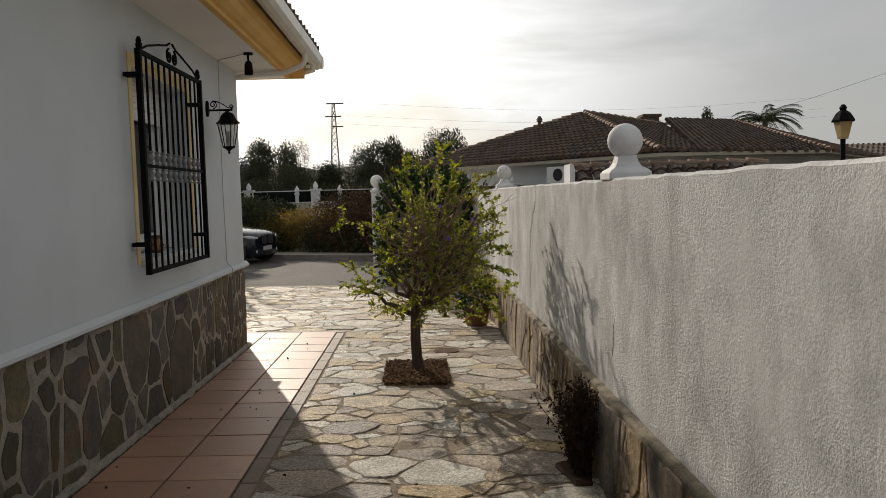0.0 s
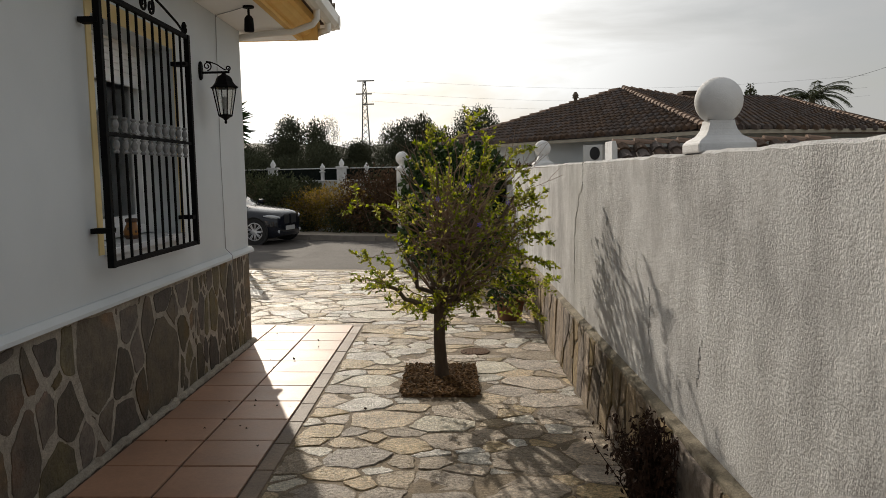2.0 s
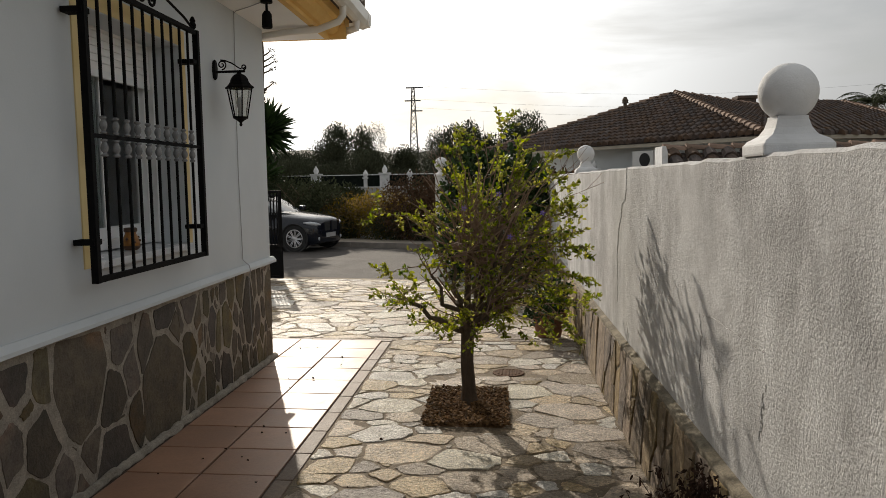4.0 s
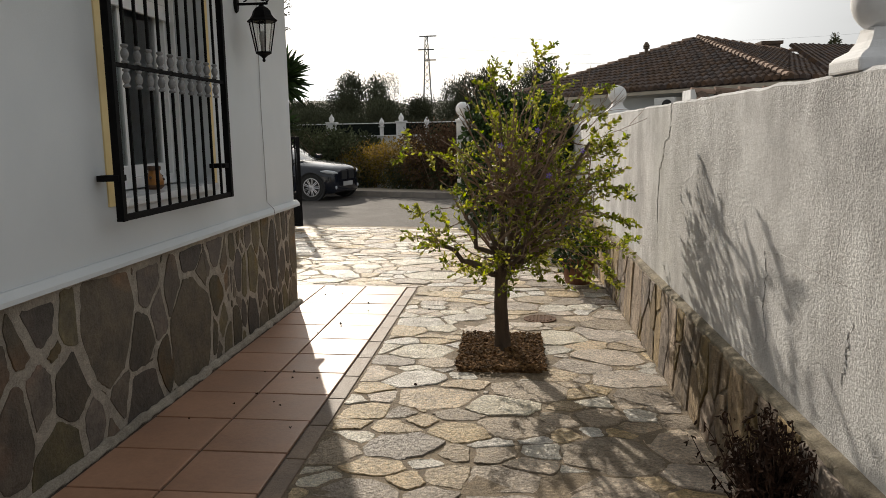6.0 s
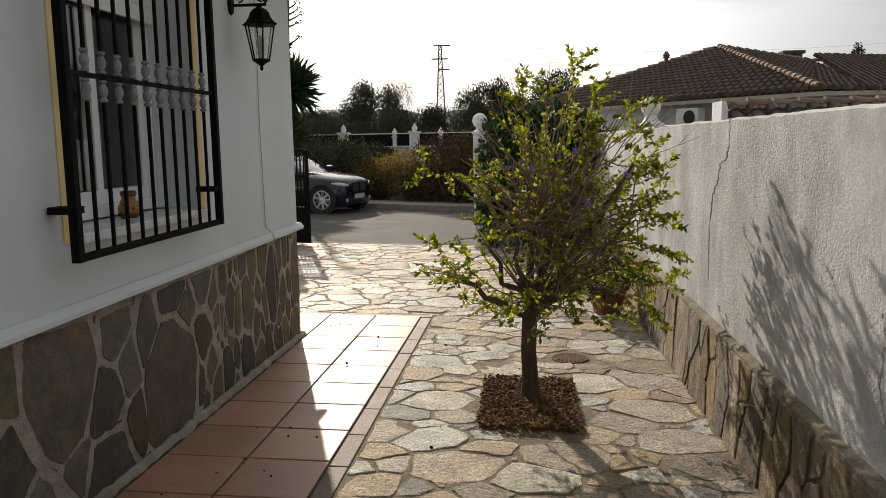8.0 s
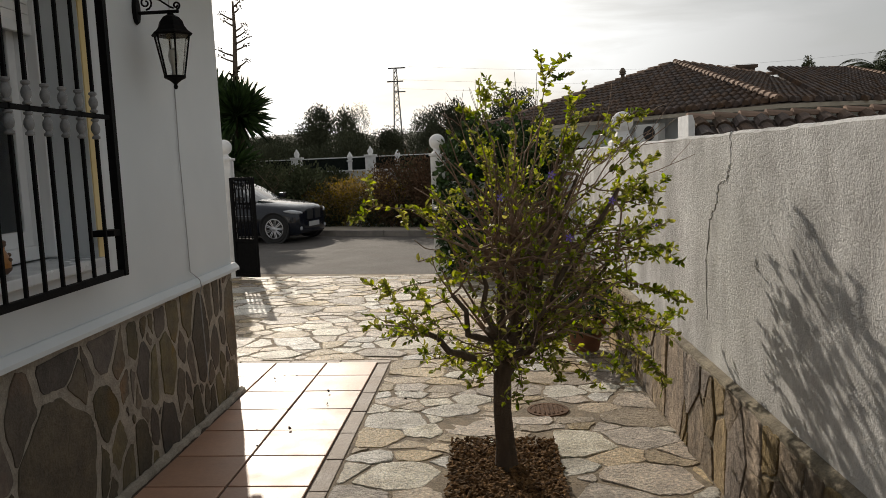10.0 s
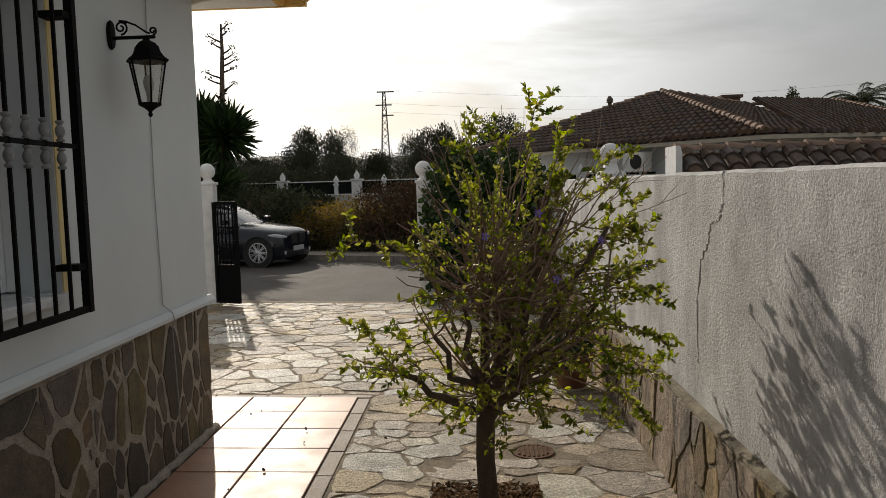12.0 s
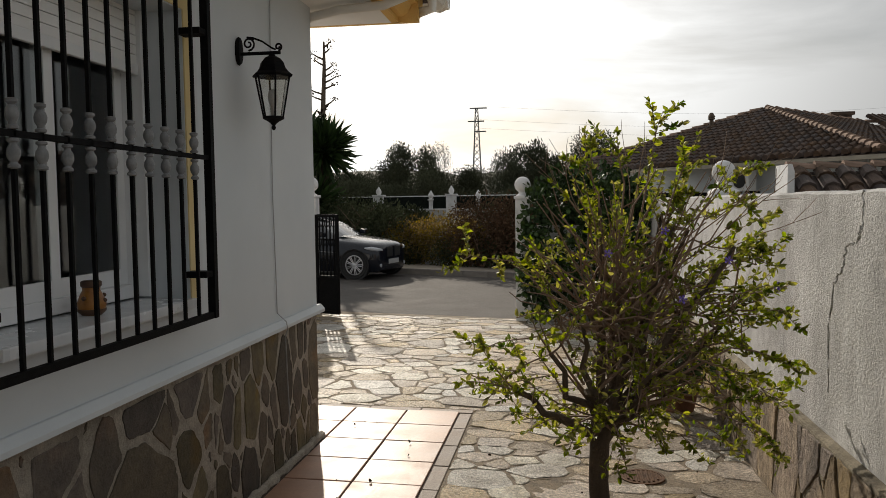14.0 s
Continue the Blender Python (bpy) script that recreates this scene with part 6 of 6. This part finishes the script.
# ---- dry leaf bits on the tiles and paving ----
rng = random.Random(95)
q, dq = [], []
for k in range(50):
    x, y = (rng.uniform(-1.65, -0.8), rng.uniform(3.0, 9.0)) if k < 26 else (rng.uniform(-0.7, 1.0), rng.uniform(3.0, 13.0))
    q.append(on_floor(x, y, 0.006))
    dq.append((rng.gauss(0, 1), rng.gauss(0, 1), 0.25))
tagged(part("leaf_litter", plain_mesh(leaves(q, dq, [rng.uniform(0.01, 0.026) for _ in q], 0.7, 0.8, 17), "leaf_litter", M_DEAD), M_DEAD), "scattered dry leaf bits on the tiles and paving", "leaf litter", kind="stuff")

# ---- cracks in the stucco ----
def crack(pts, w):
    sh = Shape()
    rg = random.Random(int(pts[0][0] * 100))
    jolt = min(0.016, 0.05 * math.dist(pts[0], pts[-1]))
    fine = []
    for a, b in zip(pts, pts[1:]):
        for i in range(7):
            t = i / 7
            fine.append((a[0] + (b[0] - a[0]) * t + rg.uniform(-jolt, jolt), a[1] + (b[1] - a[1]) * t))
    fine.append(pts[-1])
    sh.tube([(GWX + w * 0.4, y, z) for y, z in fine], [w * rg.uniform(0.5, 1.2) for _ in fine], 5)
    lip = Shape()
    for side in (-1, 1):
        lip.tube([(GWX + w * 0.7, y + side * w * rg.uniform(1.3, 2.8), z + rg.uniform(-0.01, 0.01)) for y, z in fine], [w * rg.uniform(0.4, 2.0) for _ in fine], 5)
    part("crack_lip", lip, M_STUCCO, bpy.data.objects["wall_garden"], "lifted stucco beside the crack")
    return tagged(part("crack", sh, M_CRACK, bpy.data.objects["wall_garden"]), "dark crack in the stucco")


crack([(6.66, 1.655), (6.66, 1.52), (6.71, 1.45), (6.84, 1.42), (6.88, 1.32), (7.0, 1.24), (7.05, 1.04), (7.05, 0.72)], 0.0034)
crack([(4.77, 1.02), (4.73, 0.94), (4.76, 0.86), (4.76, 0.8), (4.71, 0.68)], 0.0026)
crack([(3.95, 0.93), (3.98, 0.85), (3.98, 0.8), (4.0, 0.73)], 0.0026)
crack([(4.76, 1.02), (4.48, 1.038), (4.2, 1.03), (3.97, 1.03)], 0.0018)

# ---- pieces: wall cladding, tiles, paving ----
def cladding():
    rg = random.Random(301)
    polys = cells(-1.0, 0.01, 6.7, PLINTH - 0.035, 0.255, 0.044, 302, 1.3) + cells(6.7, 0.01, HY - 0.004, PLINTH - 0.03, 0.24, 0.034, 305, 1.9)
    ys = [-1.0 + i * 0.026 for i in range(360)]
    pts = [(HX + 0.008 + 0.014 * noise.noise(Vector((0, y * 6, 0))), y, floor_z(HX, y) + 0.002 + 0.01 * noise.noise(Vector((7, y * 9, 0)))) for y in ys]
    part("mortar_fillet", Shape().tube(pts, [0.024 + 0.011 * noise.noise(Vector((3, y * 11, 0))) + 0.007 * rg.random() for y in ys], 7), M_MORTAR, plinth, "rough mortar line along the tiles")
    far = cells(-6, 0.01, -1.0, PLINTH - 0.035, 0.36, 0.036, 303, 1.35)
    place = lambda u, v, h: (HX - 0.012 + h, u, max(v, floor_z(HX, u) + 0.004))
    for ring in polys:
        part("stone", slab(ring, place, 0.004, rg.uniform(0.002, 0.006), rg, 0.0025), M_CLAD, plinth)
    for ring in far:
        part("stone", slab(ring, place, 0.004, rg.uniform(0.002, 0.006), rg, 0.0025), M_CLAD, plinth)


def cladding_right():
    rg = random.Random(311)
    polys = cells(-1.0, -0.06, 14.4, 0.494, 0.3, 0.016, 312, 1.6)
    for ring in polys:
        part("stone", slab(ring, lambda u, v, h: (1.086 + 0.032 * (v + 0.05) / 0.55 - h, u, v), 0.004, rg.uniform(0.005, 0.012), rg, 0.004), M_CLAD_R, gplinth)


def tiles():
    rg = random.Random(321)
    mesh = Shape().box((-0.199, -0.205, -0.02), (0.199, 0.205, 0.0), 0.005).mesh("tile")
    edge = Shape().box((-0.045, -0.205, -0.02), (0.045, 0.205, 0.0), 0.005).mesh("edge_tile")
    strip = Shape().box((-0.2, -0.045, -0.02), (0.2, 0.045, 0.0), 0.005).mesh("edge_tile")
    tilt = Euler((math.atan(-0.014), math.atan(0.02), 0)).to_matrix().to_4x4()
    def lay(name, me, m_, x, y):
        j = Euler((rg.gauss(0, 0.0012), rg.gauss(0, 0.0012), rg.gauss(0, 0.002))).to_matrix().to_4x4()
        part(name, me, m_, tile_bed, at=Matrix.Translation(on_floor(x, y, rg.uniform(-0.001, 0.001))) @ tilt @ j)
    for k in range(30):
        y = 8.94 - k * 0.42
        for x in (-1.055, -1.465):
            lay("tile", mesh, M_TILE, x, y)
        lay("edge_tile", edge, M_BORDER, -0.797, y - 0.06)
    for k in range(8):
        for y in (8.94, 8.52):
            lay("tile", mesh, M_TILE, -1.875 - k * 0.41, y)
    for k in range(12):
        lay("edge_tile", strip, M_BORDER, -0.95 - k * 0.41, 9.165)


def paving():
    rg = random.Random(331)
    holes = [(pit_c[0], pit_c[1], pit_h[0] + 0.01, pit_h[1] + 0.01), (0.392, 7.84, 0.135, 0.135)]
    near = cells(-0.745, 1.2, 1.08, 9.2, 0.18, 0.02, 332, 0.85, holes, 0.014)
    back = cells(-0.735, -4, 1.08, 1.2, 0.21, 0.028, 333, 0.85)
    court = cells(-5.6, 9.22, 1.08, 14.6, 0.17, 0.026, 334, 0.85, (), 0.014)
    flat = lambda u, v, h: on_floor(u, v, h - 0.012)
    rest, pale_rest = Shape(), Shape()
    count = 0
    for ring in near + sorted(court, key=lambda r: r[0][1]):
        s = slab(ring, flat, 0.004, rg.uniform(0.0066, 0.0118), rg, 0.0035, 0.018)
        pale = rg.random() < (0.36 if ring[0][1] < 9.2 else 0.24)
        count += 1
        if count <= 300:
            part("paving_stone", s, M_PAVE_W if pale else M_PAVE, yard)
        elif pale:
            pale_rest.add(s.v, s.f)
        else:
            rest.add(s.v, s.f)
    for ring in back:
        s = slab(ring, flat, 0.004, 0.012, rg, 0.007)
        rest.add(s.v, s.f)
    ob = part("paving_stones", rest, M_PAVE_I, yard)
    ob["kind"] = "stuff"
    ob = part("paving_stones", pale_rest, M_PAVE_WI, yard, "pale quartzite stones")
    ob["kind"] = "stuff"


cladding()
cladding_right()
tiles()
paving()
